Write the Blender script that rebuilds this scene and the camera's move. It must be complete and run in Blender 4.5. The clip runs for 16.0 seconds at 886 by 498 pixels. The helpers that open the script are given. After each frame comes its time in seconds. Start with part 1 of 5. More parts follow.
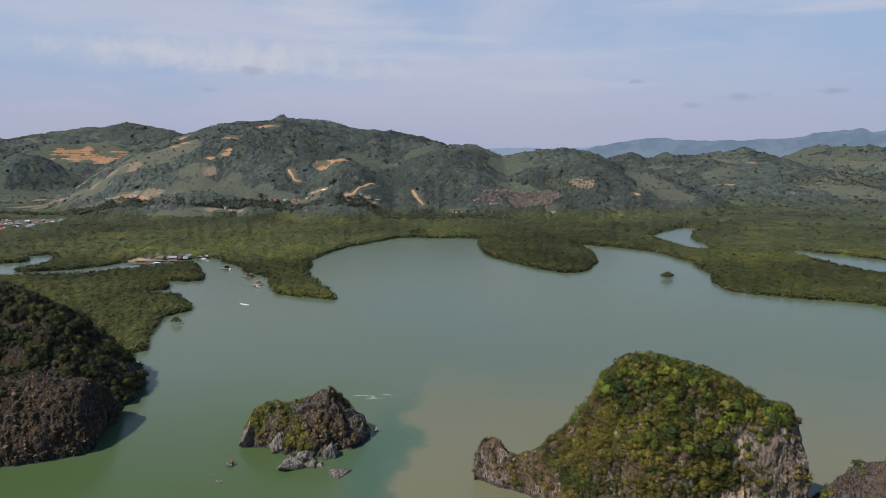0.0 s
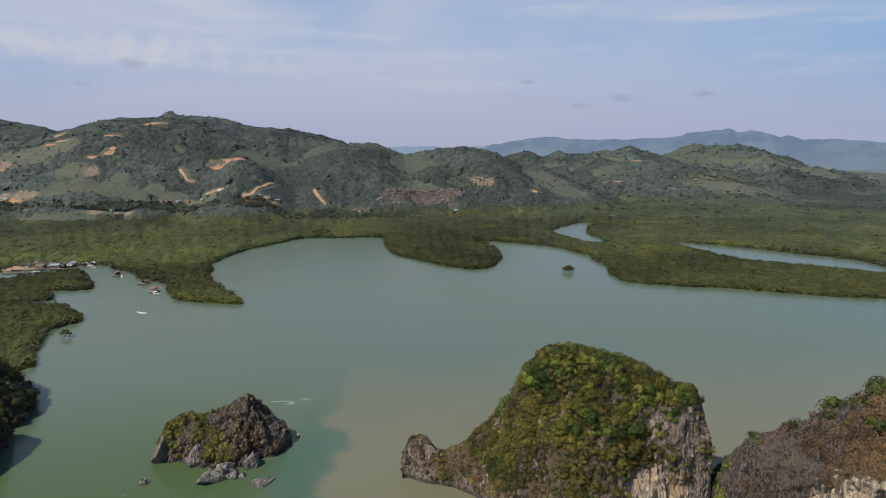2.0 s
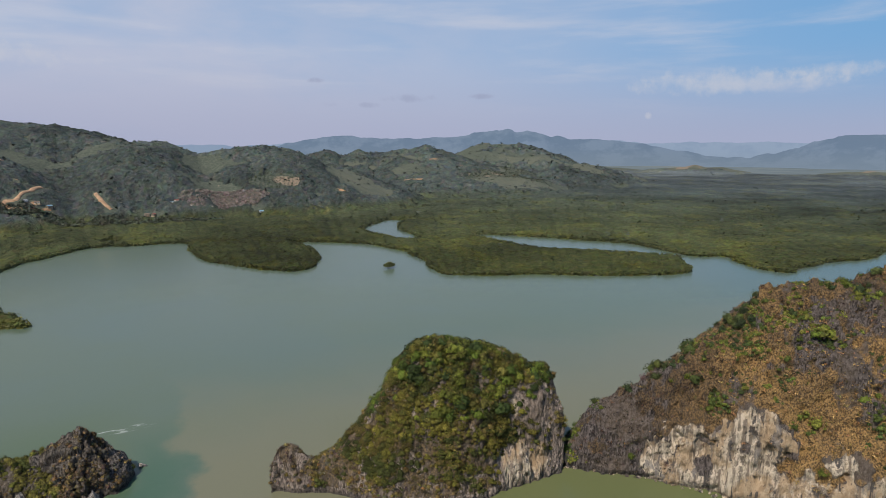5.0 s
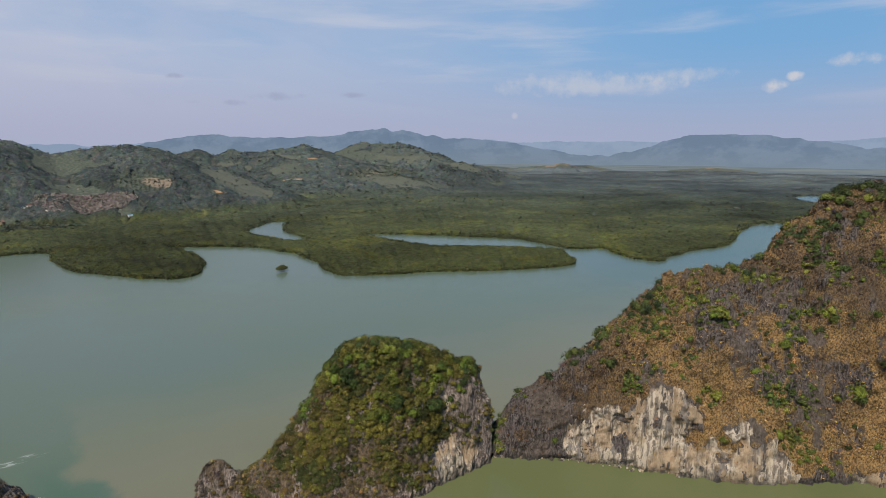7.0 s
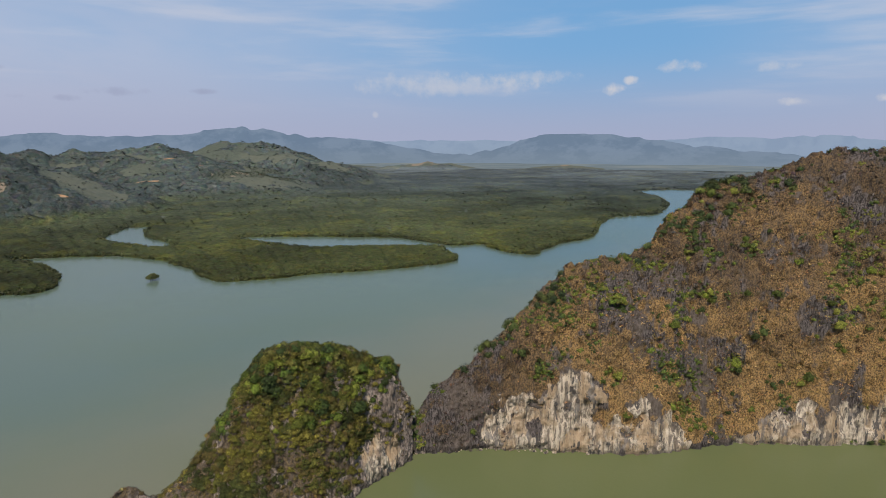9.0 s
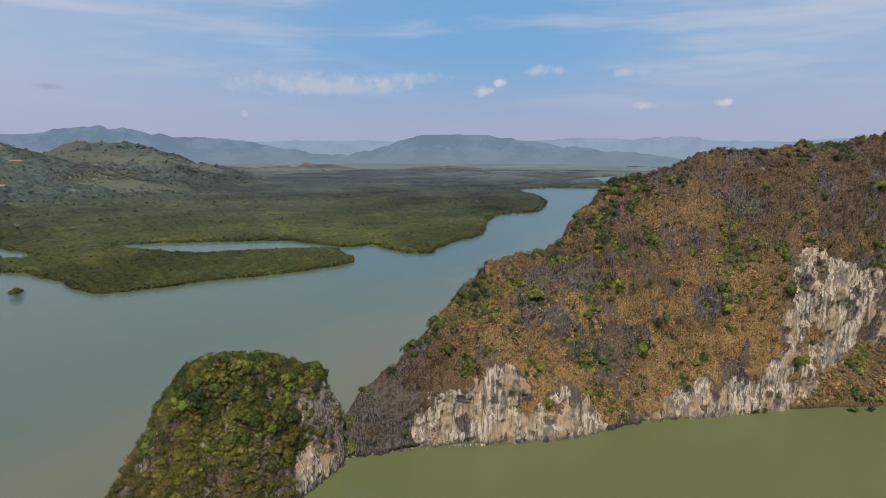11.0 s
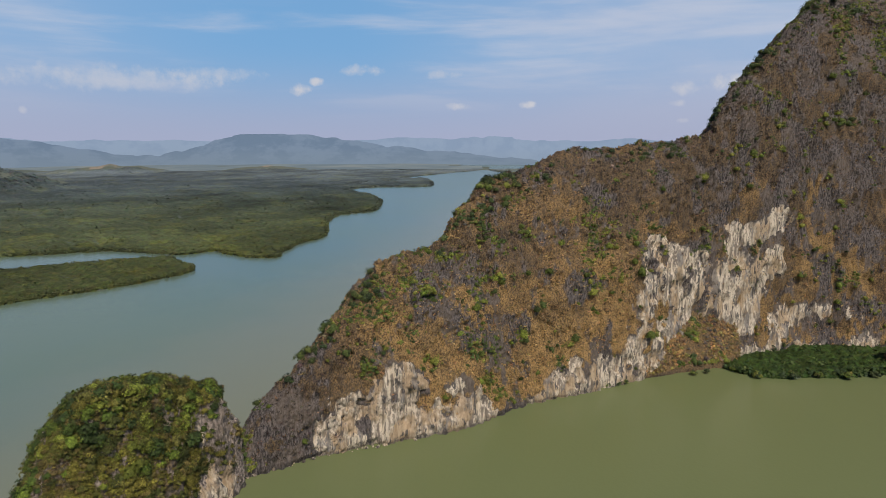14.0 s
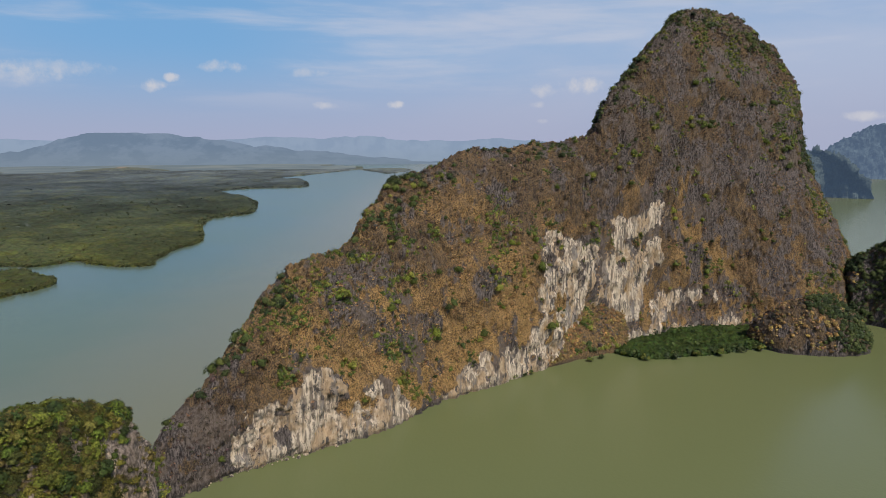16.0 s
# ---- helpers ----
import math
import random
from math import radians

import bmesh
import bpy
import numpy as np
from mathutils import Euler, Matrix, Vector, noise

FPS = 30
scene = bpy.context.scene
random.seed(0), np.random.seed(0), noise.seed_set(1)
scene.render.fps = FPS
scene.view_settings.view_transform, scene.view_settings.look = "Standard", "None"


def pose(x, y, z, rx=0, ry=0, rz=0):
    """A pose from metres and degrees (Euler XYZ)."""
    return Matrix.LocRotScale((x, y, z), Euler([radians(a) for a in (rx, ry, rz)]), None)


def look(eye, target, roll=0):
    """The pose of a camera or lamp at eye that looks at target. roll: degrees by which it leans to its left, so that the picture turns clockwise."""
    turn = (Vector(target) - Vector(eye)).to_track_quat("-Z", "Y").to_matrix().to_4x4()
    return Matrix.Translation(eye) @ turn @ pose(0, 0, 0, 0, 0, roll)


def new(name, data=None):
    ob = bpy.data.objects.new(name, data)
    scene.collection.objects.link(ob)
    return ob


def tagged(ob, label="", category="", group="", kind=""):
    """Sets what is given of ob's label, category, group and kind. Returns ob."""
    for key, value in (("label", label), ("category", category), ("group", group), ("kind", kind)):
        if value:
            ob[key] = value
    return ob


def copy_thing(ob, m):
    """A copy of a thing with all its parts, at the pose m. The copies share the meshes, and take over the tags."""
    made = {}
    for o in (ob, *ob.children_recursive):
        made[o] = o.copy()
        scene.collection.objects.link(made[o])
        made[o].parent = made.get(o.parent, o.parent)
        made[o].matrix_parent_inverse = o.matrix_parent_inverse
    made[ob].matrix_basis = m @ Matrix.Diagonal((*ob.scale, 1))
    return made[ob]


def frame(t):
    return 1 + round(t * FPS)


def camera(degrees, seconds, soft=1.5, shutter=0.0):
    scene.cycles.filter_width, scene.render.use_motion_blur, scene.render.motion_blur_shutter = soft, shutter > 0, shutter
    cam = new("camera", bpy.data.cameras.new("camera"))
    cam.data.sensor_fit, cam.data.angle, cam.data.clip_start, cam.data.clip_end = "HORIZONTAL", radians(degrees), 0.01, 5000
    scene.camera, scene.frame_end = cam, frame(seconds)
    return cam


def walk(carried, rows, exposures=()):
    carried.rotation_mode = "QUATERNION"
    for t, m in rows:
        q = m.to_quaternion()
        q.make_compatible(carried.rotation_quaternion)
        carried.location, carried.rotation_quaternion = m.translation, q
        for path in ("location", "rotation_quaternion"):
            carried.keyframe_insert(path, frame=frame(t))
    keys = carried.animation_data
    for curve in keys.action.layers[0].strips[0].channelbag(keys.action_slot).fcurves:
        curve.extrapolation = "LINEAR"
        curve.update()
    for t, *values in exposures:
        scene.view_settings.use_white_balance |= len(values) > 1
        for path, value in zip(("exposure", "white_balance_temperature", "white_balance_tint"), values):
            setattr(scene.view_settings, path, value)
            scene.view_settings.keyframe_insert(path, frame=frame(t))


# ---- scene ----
# The drone's flight: seconds, place in metres, heading, pitch and roll in degrees.
cam = camera(69.8, 16.0, soft=0.8)
FLIGHT = [
    (0.0, -0.00, -0.00, 129.35, 0.00, -9.14, 0.07),
    (0.5, -1.66, -0.17, 129.50, -0.90, -9.19, 0.09),
    (1.0, -3.62, -0.42, 129.67, -2.72, -9.22, 0.11),
    (1.5, -6.07, -0.69, 129.82, -6.06, -9.26, 0.13),
    (2.0, -9.09, -0.73, 129.95, -9.17, -9.27, 0.14),
    (2.5, -12.66, -0.52, 130.01, -12.30, -9.27, 0.16),
    (3.0, -16.69, -0.01, 130.03, -15.43, -9.29, 0.18),
    (3.5, -20.76, 1.07, 130.04, -18.55, -9.31, 0.22),
    (4.0, -24.97, 2.41, 130.01, -21.51, -9.33, 0.24),
    (4.5, -29.16, 4.07, 129.92, -24.52, -9.34, 0.26),
    (5.0, -33.36, 5.75, 129.85, -27.58, -9.32, 0.25),
    (7.5, -54.30, 18.58, 129.97, -41.70, -9.37, 0.18),
    (8.0, -58.26, 21.73, 130.10, -44.81, -9.39, 0.15),
    (8.5, -62.15, 25.07, 130.19, -48.21, -9.40, 0.13),
    (9.0, -65.51, 28.83, 130.19, -51.07, -9.41, 0.13),
    (11.5, -79.36, 49.03, 130.04, -64.85, -9.32, 0.17),
    (12.0, -81.54, 53.25, 130.03, -67.51, -9.31, 0.15),
    (12.5, -83.48, 57.84, 130.02, -70.03, -9.32, 0.13),
    (13.0, -84.96, 62.85, 130.00, -72.39, -9.33, 0.12),
    (13.5, -86.54, 67.71, 129.98, -75.15, -9.34, 0.10),
    (14.0, -87.91, 72.41, 130.06, -78.03, -9.34, 0.09),
    (14.5, -89.10, 77.31, 130.17, -80.84, -9.35, 0.09),
    (15.0, -89.68, 82.01, 130.27, -83.72, -9.36, 0.09),
    (15.5, -89.95, 86.62, 130.35, -86.70, -9.36, 0.09),
    (16.0, -90.11, 91.31, 130.43, -89.62, -9.36, 0.09),
]
walk(cam, [(t, pose(x, y, z, 90 + p, 0, yaw) @ pose(0, 0, 0, 0, 0, r)) for t, x, y, z, yaw, p, r in FLIGHT])

# ---- light ----
SUN_AZ = math.atan2(-0.56, -0.83)
SUN_EL = radians(50)
sun_way = Vector((math.cos(SUN_AZ) * math.cos(SUN_EL), math.sin(SUN_AZ) * math.cos(SUN_EL), math.sin(SUN_EL)))
sun_data = bpy.data.lights.new("sun", "SUN")
sun_data.energy, sun_data.angle, sun_data.color = 4.9, radians(0.6), (1.0, 0.92, 0.80)
sun = new("sun", sun_data)
sun.matrix_world = look(sun_way * 900, (0, 0, 0))

world = bpy.data.worlds.new("sky")
scene.world = world
world.use_nodes = True


def link_nodes(tree, a, b):
    tree.links.new(a, b)


def build_sky():
    t = world.node_tree
    t.nodes.clear()
    N, L = t.nodes.new, t.links.new
    out, bg = N("ShaderNodeOutputWorld"), N("ShaderNodeBackground")
    sky = N("ShaderNodeTexSky")
    sky.sky_type, sky.sun_disc = "NISHITA", False
    sky.sun_elevation, sky.sun_rotation = SUN_EL, math.pi / 2 - SUN_AZ
    sky.altitude, sky.air_density, sky.dust_density, sky.ozone_density = 100, 1.0, 1.2, 2.0
    co, sep = N("ShaderNodeTexCoord"), N("ShaderNodeSeparateXYZ")
    L(co.outputs["Generated"], sep.inputs[0])

    def math_node(op, a, b=None, clamp=False):
        n = N("ShaderNodeMath")
        n.operation, n.use_clamp = op, clamp
        for i, v in enumerate((a, b)):
            if v is None:
                continue
            if isinstance(v, (int, float)):
                n.inputs[i].default_value = v
            else:
                L(v, n.inputs[i])
        return n.outputs[0]

    # thin high cloud in long streaks that leave the sky clearer towards the south-east
    def streaks(scale, squash, tilt, lo, hi, seed, rough=0.55):
        m, n, r = N("ShaderNodeMapping"), N("ShaderNodeTexNoise"), N("ShaderNodeMapRange")
        m.inputs["Location"].default_value = (seed, seed * 0.7, seed * 0.3)
        m.inputs["Rotation"].default_value = (radians(tilt), radians(-tilt * 0.6), 0)
        m.inputs["Scale"].default_value = (scale, scale, scale * squash)
        L(co.outputs["Generated"], m.inputs[0])
        L(m.outputs[0], n.inputs["Vector"])
        n.inputs["Scale"].default_value, n.inputs["Detail"].default_value = 1.0, 6.0
        n.inputs["Roughness"].default_value, n.inputs["Distortion"].default_value = rough, 0.25
        r.inputs[1].default_value, r.inputs[2].default_value = lo, hi
        r.interpolation_type = "SMOOTHSTEP"
        L(n.outputs["Fac"], r.inputs[0])
        return r.outputs[0]

    def ramp(value, lo, hi, a=0.0, b=1.0):
        r = N("ShaderNodeMapRange")
        r.interpolation_type = "SMOOTHSTEP"
        for i, v in enumerate((lo, hi, a, b)):
            r.inputs[i + 1].default_value = v
        L(value, r.inputs[0])
        return r.outputs[0]

    def towards(az, lo, hi):
        d = N("ShaderNodeVectorMath")
        d.operation = "DOT_PRODUCT"
        L(co.outputs["Generated"], d.inputs[0])
        d.inputs[1].default_value = (math.sin(radians(az)), math.cos(radians(az)), 0)
        return ramp(d.outputs["Value"], lo, hi)

    def blend(a, b, fac):
        n = N("ShaderNodeMix")
        n.data_type = "RGBA"
        for v, k in ((fac, n.inputs[0]), (a, n.inputs[6]), (b, n.inputs[7])):
            if isinstance(v, (tuple, float, int)):
                k.default_value = v
            else:
                L(v, k)
        return n.outputs[2]

    up = sep.outputs["Z"]
    col = blend(sky.outputs[0], SKY_BLUE, 0.85)
    # a thick veil of high cloud in the north, thinner in the south-east, in long streaks
    north = towards(-25, 0.02, 0.93)
    east = math_node("MULTIPLY", towards(125, 0.55, 0.98), 0.75)
    broad = streaks(2.0, 3.2, 8, 0.30, 0.62, 3.1)
    cover = math_node("MAXIMUM", north, east)
    veil = math_node("MULTIPLY", cover, math_node("MULTIPLY_ADD", broad, 0.55))
    veil.node.inputs[1].default_value = 1.0
    share = math_node("MULTIPLY_ADD", broad, 0.50)
    share.node.inputs[2].default_value = 0.50
    veil = math_node("MULTIPLY", cover, share, True)
    col = blend(col, SKY_VEIL, math_node("MULTIPLY", veil, 0.92))
    wisps = math_node("MULTIPLY", streaks(2.6, 8.0, 9, 0.48, 0.72, 8.4), ramp(up, 0.02, 0.10))
    col = blend(col, SKY_CLOUD, math_node("MULTIPLY", wisps, 0.50))
    rents = math_node("MULTIPLY", streaks(1.5, 9.0, 12, 0.56, 0.74, 1.7), ramp(up, 0.10, 0.20))
    col = blend(col, SKY_RENT, math_node("MULTIPLY", rents, 0.55))
    col = blend(col, SKY_LOW, ramp(up, 0.15, -0.01, 0.0, 0.90))
    # small fair-weather clouds: heading and height in degrees, half width, half height, strength
    for az, el, w, h, s in PUFFS:
        mid = Vector((math.sin(radians(az)) * math.cos(radians(el)), math.cos(radians(az)) * math.cos(radians(el)), math.sin(radians(el))))
        side = Vector((math.cos(radians(az)), -math.sin(radians(az)), 0))
        dist = None
        for way, size in ((side, radians(w)), (Vector((0, 0, 1)), radians(h))):
            dot = N("ShaderNodeVectorMath")
            dot.operation = "DOT_PRODUCT"
            L(co.outputs["Generated"], dot.inputs[0])
            dot.inputs[1].default_value = way
            q = math_node("DIVIDE", math_node("SUBTRACT", dot.outputs["Value"], mid.dot(way)), size)
            q = math_node("MULTIPLY", q, q)
            dist = q if dist is None else math_node("ADD", dist, q)
        face = N("ShaderNodeVectorMath")
        face.operation = "DOT_PRODUCT"
        L(co.outputs["Generated"], face.inputs[0])
        face.inputs[1].default_value = mid
        n = N("ShaderNodeTexNoise")
        n.inputs["Scale"].default_value, n.inputs["Detail"].default_value, n.inputs["Roughness"].default_value = 34.0, 7.0, 0.62
        L(co.outputs["Generated"], n.inputs["Vector"])
        body = math_node("SUBTRACT", math_node("ADD", math_node("MULTIPLY", n.outputs["Fac"], 3.2), -0.75), dist)
        m = N("ShaderNodeMapRange")
        m.inputs[1].default_value, m.inputs[2].default_value = 0.0, 1.25
        m.interpolation_type = "SMOOTHSTEP"
        L(body, m.inputs[0])
        front = math_node("GREATER_THAN", face.outputs["Value"], 0.5)
        col = blend(col, SKY_PUFF if s > 0 else SKY_GREY, math_node("MULTIPLY", math_node("MULTIPLY", m.outputs[0], front), abs(s)))
    col = blend(col, SKY_ZENITH, ramp(up, 0.24, 0.75, 0.0, 0.88))
    L(col, bg.inputs[0])
    bg.inputs[1].default_value = 0.10
    L(bg.outputs[0], out.inputs[0])


SKY_BLUE = (1.7, 3.8, 6.7, 1)
SKY_VEIL = (5.1, 5.35, 6.6, 1)
SKY_CLOUD = (6.0, 6.1, 6.9, 1)
SKY_RENT = (3.0, 4.3, 6.6, 1)
SKY_LOW = (3.92, 4.15, 5.62, 1)
SKY_PUFF = (6.3, 6.2, 6.5, 1)
SKY_ZENITH = (0.75, 1.55, 3.3, 1)
SKY_GREY = (3.1, 3.4, 4.8, 1)
PUFFS_EAST = [(101.8, 5.0, 2.3, 0.95, 0.9), (65.6, 4.6, 1.0, 0.65, 0.9), (67.1, 5.3, 0.8, 0.4, 0.8), (71.1, 6.3, 2.2, 0.6, 0.6), (85.4, 3.4, 0.9, 0.42, 0.85), (79.5, 3.3, 1.3, 0.42, 0.6),
         (98.4, 4.6, 1.3, 0.7, 0.6), (77.7, 6.0, 2.8, 0.45, 0.45), (98.3, 2.0, 0.7, 0.3, 0.5), (97.8, 3.4, 0.8, 0.4, 0.5), (122.6, 2.1, 1.6, 0.5, 0.7), (118.0, 2.8, 0.8, 0.4, 0.5)]
PUFFS_NORTH = [(45.1, 2.5, 0.4, 0.4, 0.5), (51.0, 5.1, 9.5, 1.2, 0.45), (58.7, 5.6, 5.0, 0.8, 0.45), (-20.0, 7.4, 14.0, 1.6, 0.45), (-8.0, 6.4, 9.0, 1.0, 0.30),
         (-16.2, 6.3, 1.3, 0.5, -0.5), (16.4, 5.4, 1.0, 0.28, -0.6), (24.6, 4.0, 2.8, 0.46, -0.5), (30.9, 4.2, 1.3, 0.3, -0.6), (17.6, 3.4, 0.9, 0.28, -0.4), (21.0, 3.4, 1.1, 0.3, -0.45), (-19.8, 4.6, 1.0, 0.25, -0.35)]
PUFFS = PUFFS_EAST + PUFFS_NORTH
build_sky()


# ---- numbers in space ----
def lattice(p, seed):
    """Smooth value noise in -1..1 at the rows of p."""
    p = np.asarray(p, float)
    i = np.floor(p).astype(np.int64)
    f = p - i
    f = f * f * (3 - 2 * f)
    total = np.zeros(len(p))
    for c in range(8):
        d = np.array([c & 1, c >> 1 & 1, c >> 2 & 1])
        q = i + d
        h = (q[:, 0] * 73856093 ^ q[:, 1] * 19349663 ^ q[:, 2] * 83492791 ^ seed * 2654435761) & 0xFFFFFFFF
        h = (h ^ (h >> 15)) * 2246822519 & 0xFFFFFFFF
        h = (h ^ (h >> 13)) * 3266489917 & 0xFFFFFFFF
        h = h ^ (h >> 16)
        w = np.prod(np.where(d, f, 1 - f), axis=1)
        total += w * (h / 2147483648.0 - 1)
    return total


def fbm(p, seed, octaves=4, gain=0.5):
    total, amp, p = 0.0, 1.0, np.asarray(p, float)
    for k in range(octaves):
        total = total + amp * lattice(p, seed + k * 17)
        p, amp = p * 2.03 + 11.7, amp * gain
    return total


def flat3(x, y, z=0.0):
    return np.stack([np.asarray(x, float), np.asarray(y, float), np.broadcast_to(np.asarray(z, float), np.shape(x))], axis=-1)


def smooth(points, n, closed=False):
    """n points along a Catmull-Rom curve through the given ones, evenly by station."""
    p = np.array(points, float)
    k = len(p)
    if closed:
        s = np.linspace(0, k, n, endpoint=False)
        i = s.astype(int)
        a, b, c, d = p[(i - 1) % k], p[i % k], p[(i + 1) % k], p[(i + 2) % k]
    else:
        s = np.linspace(0, k - 1, n)
        i = np.minimum(s.astype(int), k - 2)
        a, b, c, d = p[np.maximum(i - 1, 0)], p[i], p[i + 1], p[np.minimum(i + 2, k - 1)]
    t = (s - i)[:, None]
    return 0.5 * (2 * b + (c - a) * t + (2 * a - 5 * b + 4 * c - d) * t ** 2 + (3 * b - a - 3 * c + d) * t ** 3)


def edge_distance(x, y, poly):
    """Distance to a closed outline, positive inside."""
    a = np.asarray(poly, float)
    b = np.roll(a, -1, axis=0)
    best = np.full(np.shape(x), 1e18)
    inside = np.zeros(np.shape(x), bool)
    for (ax, ay), (bx, by) in zip(a, b):
        ex, ey = bx - ax, by - ay
        t = np.clip(((x - ax) * ex + (y - ay) * ey) / (ex * ex + ey * ey + 1e-9), 0, 1)
        best = np.minimum(best, (x - ax - t * ex) ** 2 + (y - ay - t * ey) ** 2)
        if ay != by:
            inside ^= ((ay > y) != (by > y)) & (x < ex * (y - ay) / ey + ax)
    return np.where(inside, 1, -1) * np.sqrt(best)


# ---- meshes ----
def mesh_of(name, verts, faces, material, colours=None, floats=None, shade=False):
    """A mesh from arrays; faces: one array of quads or triangles."""
    verts, faces = np.asarray(verts, np.float32), np.asarray(faces, np.int32)
    me = bpy.data.meshes.new(name)
    k = faces.shape[1]
    me.vertices.add(len(verts))
    me.vertices.foreach_set("co", verts.ravel())
    me.loops.add(faces.size)
    me.loops.foreach_set("vertex_index", faces.ravel())
    me.polygons.add(len(faces))
    me.polygons.foreach_set("loop_start", np.arange(0, faces.size, k, dtype=np.int32))
    me.update(calc_edges=True)
    if colours is not None:
        c = np.ones((len(verts), 4), np.float32)
        c[:, :3] = colours
        me.attributes.new("tone", "FLOAT_COLOR", "POINT").data.foreach_set("color", c.ravel())
    for key, values in (floats or {}).items():
        me.attributes.new(key, "FLOAT", "POINT").data.foreach_set("value", np.asarray(values, np.float32))
    if shade:
        me.polygons.foreach_set("use_smooth", np.ones(len(faces), bool))
    me.materials.append(material)
    return me


def grid_faces(rows, cols, wrap=False):
    i, j = np.meshgrid(np.arange(rows - 1), np.arange(cols if wrap else cols - 1), indexing="ij")
    k = (j + 1) % cols
    return np.stack([i * cols + j, i * cols + k, (i + 1) * cols + k, (i + 1) * cols + j], axis=-1).reshape(-1, 4)


def thing(name, label, category, place=(0, 0, 0), group="", kind=""):
    ob = new(name)
    ob.empty_display_size = 1
    ob.location = place
    return tagged(ob, label, category, group, kind)


def under(name, data, parent, label="", kind=""):
    """A mesh made in world metres, set under its thing."""
    ob = new(name, data)
    ob.parent = parent
    at = parent.location if parent.parent is None else parent.location + parent.parent.location
    ob.location = -Vector(at)
    return tagged(ob, label, kind=kind)


# ---- materials ----
def material(name):
    m = bpy.data.materials.new(name)
    m.use_nodes = True
    t = m.node_tree
    return m, t, t.nodes["Principled BSDF"]


def node(t, kind, **values):
    n = t.nodes.new(kind)
    for key, v in values.items():
        n.inputs[key.replace("_", " ")].default_value = v
    return n


def noise_at(t, scale, detail=4.0, stretch=(1, 1, 1), rough=0.55):
    geo, m, n = t.nodes.new("ShaderNodeNewGeometry"), t.nodes.new("ShaderNodeMapping"), t.nodes.new("ShaderNodeTexNoise")
    m.inputs["Scale"].default_value = stretch
    t.links.new(geo.outputs["Position"], m.inputs[0])
    t.links.new(m.outputs[0], n.inputs["Vector"])
    n.inputs["Scale"].default_value, n.inputs["Detail"].default_value, n.inputs["Roughness"].default_value = scale, detail, rough
    return n.outputs["Fac"]


def spread(t, value, lo, hi, a=0.0, b=1.0):
    r = t.nodes.new("ShaderNodeMapRange")
    r.interpolation_type = "SMOOTHSTEP"
    for i, v in enumerate((lo, hi, a, b)):
        r.inputs[i + 1].default_value = v
    t.links.new(value, r.inputs[0])
    return r.outputs[0]


def mixed(t, fac, a, b, how="MIX"):
    n = t.nodes.new("ShaderNodeMix")
    n.data_type, n.blend_type = "RGBA", how
    for v, s in ((fac, n.inputs[0]), (a, n.inputs[6]), (b, n.inputs[7])):
        if isinstance(v, (tuple, list)):
            s.default_value = (*v, 1) if len(v) == 3 else v
        elif isinstance(v, (int, float)):
            s.default_value = v
        else:
            t.links.new(v, s)
    return n.outputs[2]


def times(t, a, b, op="MULTIPLY"):
    n = t.nodes.new("ShaderNodeMath")
    n.operation = op
    for i, v in enumerate((a, b)):
        if isinstance(v, (int, float)):
            n.inputs[i].default_value = v
        else:
            t.links.new(v, n.inputs[i])
    return n.outputs[0]


def attribute(t, name, what="Fac"):
    n = t.nodes.new("ShaderNodeAttribute")
    n.attribute_name = name
    return n.outputs[what]


def bumped(t, bsdf, height, strength, distance):
    b = t.nodes.new("ShaderNodeBump")
    b.inputs["Strength"].default_value, b.inputs["Distance"].default_value = strength, distance
    t.links.new(height, b.inputs["Height"])
    t.links.new(b.outputs[0], bsdf.inputs["Normal"])


def make_leaf():
    m, t, b = material("foliage")
    geo = t.nodes.new("ShaderNodeNewGeometry")
    v = spread(t, geo.outputs["Random Per Island"], 0, 1, 0.70, 1.30)
    c = mixed(t, 1.0, attribute(t, "tone", "Color"), v, "MULTIPLY")
    t.links.new(c, b.inputs["Base Color"])
    b.inputs["Roughness"].default_value = 0.65
    b.inputs["Specular IOR Level"].default_value = 0.25
    return m


def make_scrub():
    m, t, b = material("scrub_foliage")
    geo = t.nodes.new("ShaderNodeNewGeometry")
    fine, twig = noise_at(t, 1.5, 4, (1, 1, 1), 0.65), noise_at(t, 4.5, 3, (1, 1, 0.6), 0.6)
    c = mixed(t, 1.0, attribute(t, "tone", "Color"), spread(t, geo.outputs["Random Per Island"], 0, 1, 0.68, 1.32), "MULTIPLY")
    c = mixed(t, 1.0, c, spread(t, fine, 0.34, 0.66, 0.62, 1.35), "MULTIPLY")
    c = mixed(t, 1.0, c, spread(t, twig, 0.34, 0.66, 0.65, 1.30), "MULTIPLY")
    t.links.new(c, b.inputs["Base Color"])
    b.inputs["Roughness"].default_value = 0.7
    b.inputs["Specular IOR Level"].default_value = 0.2
    bumped(t, b, times(t, fine, times(t, twig, 0.5), "ADD"), 0.7, 0.5)
    return m


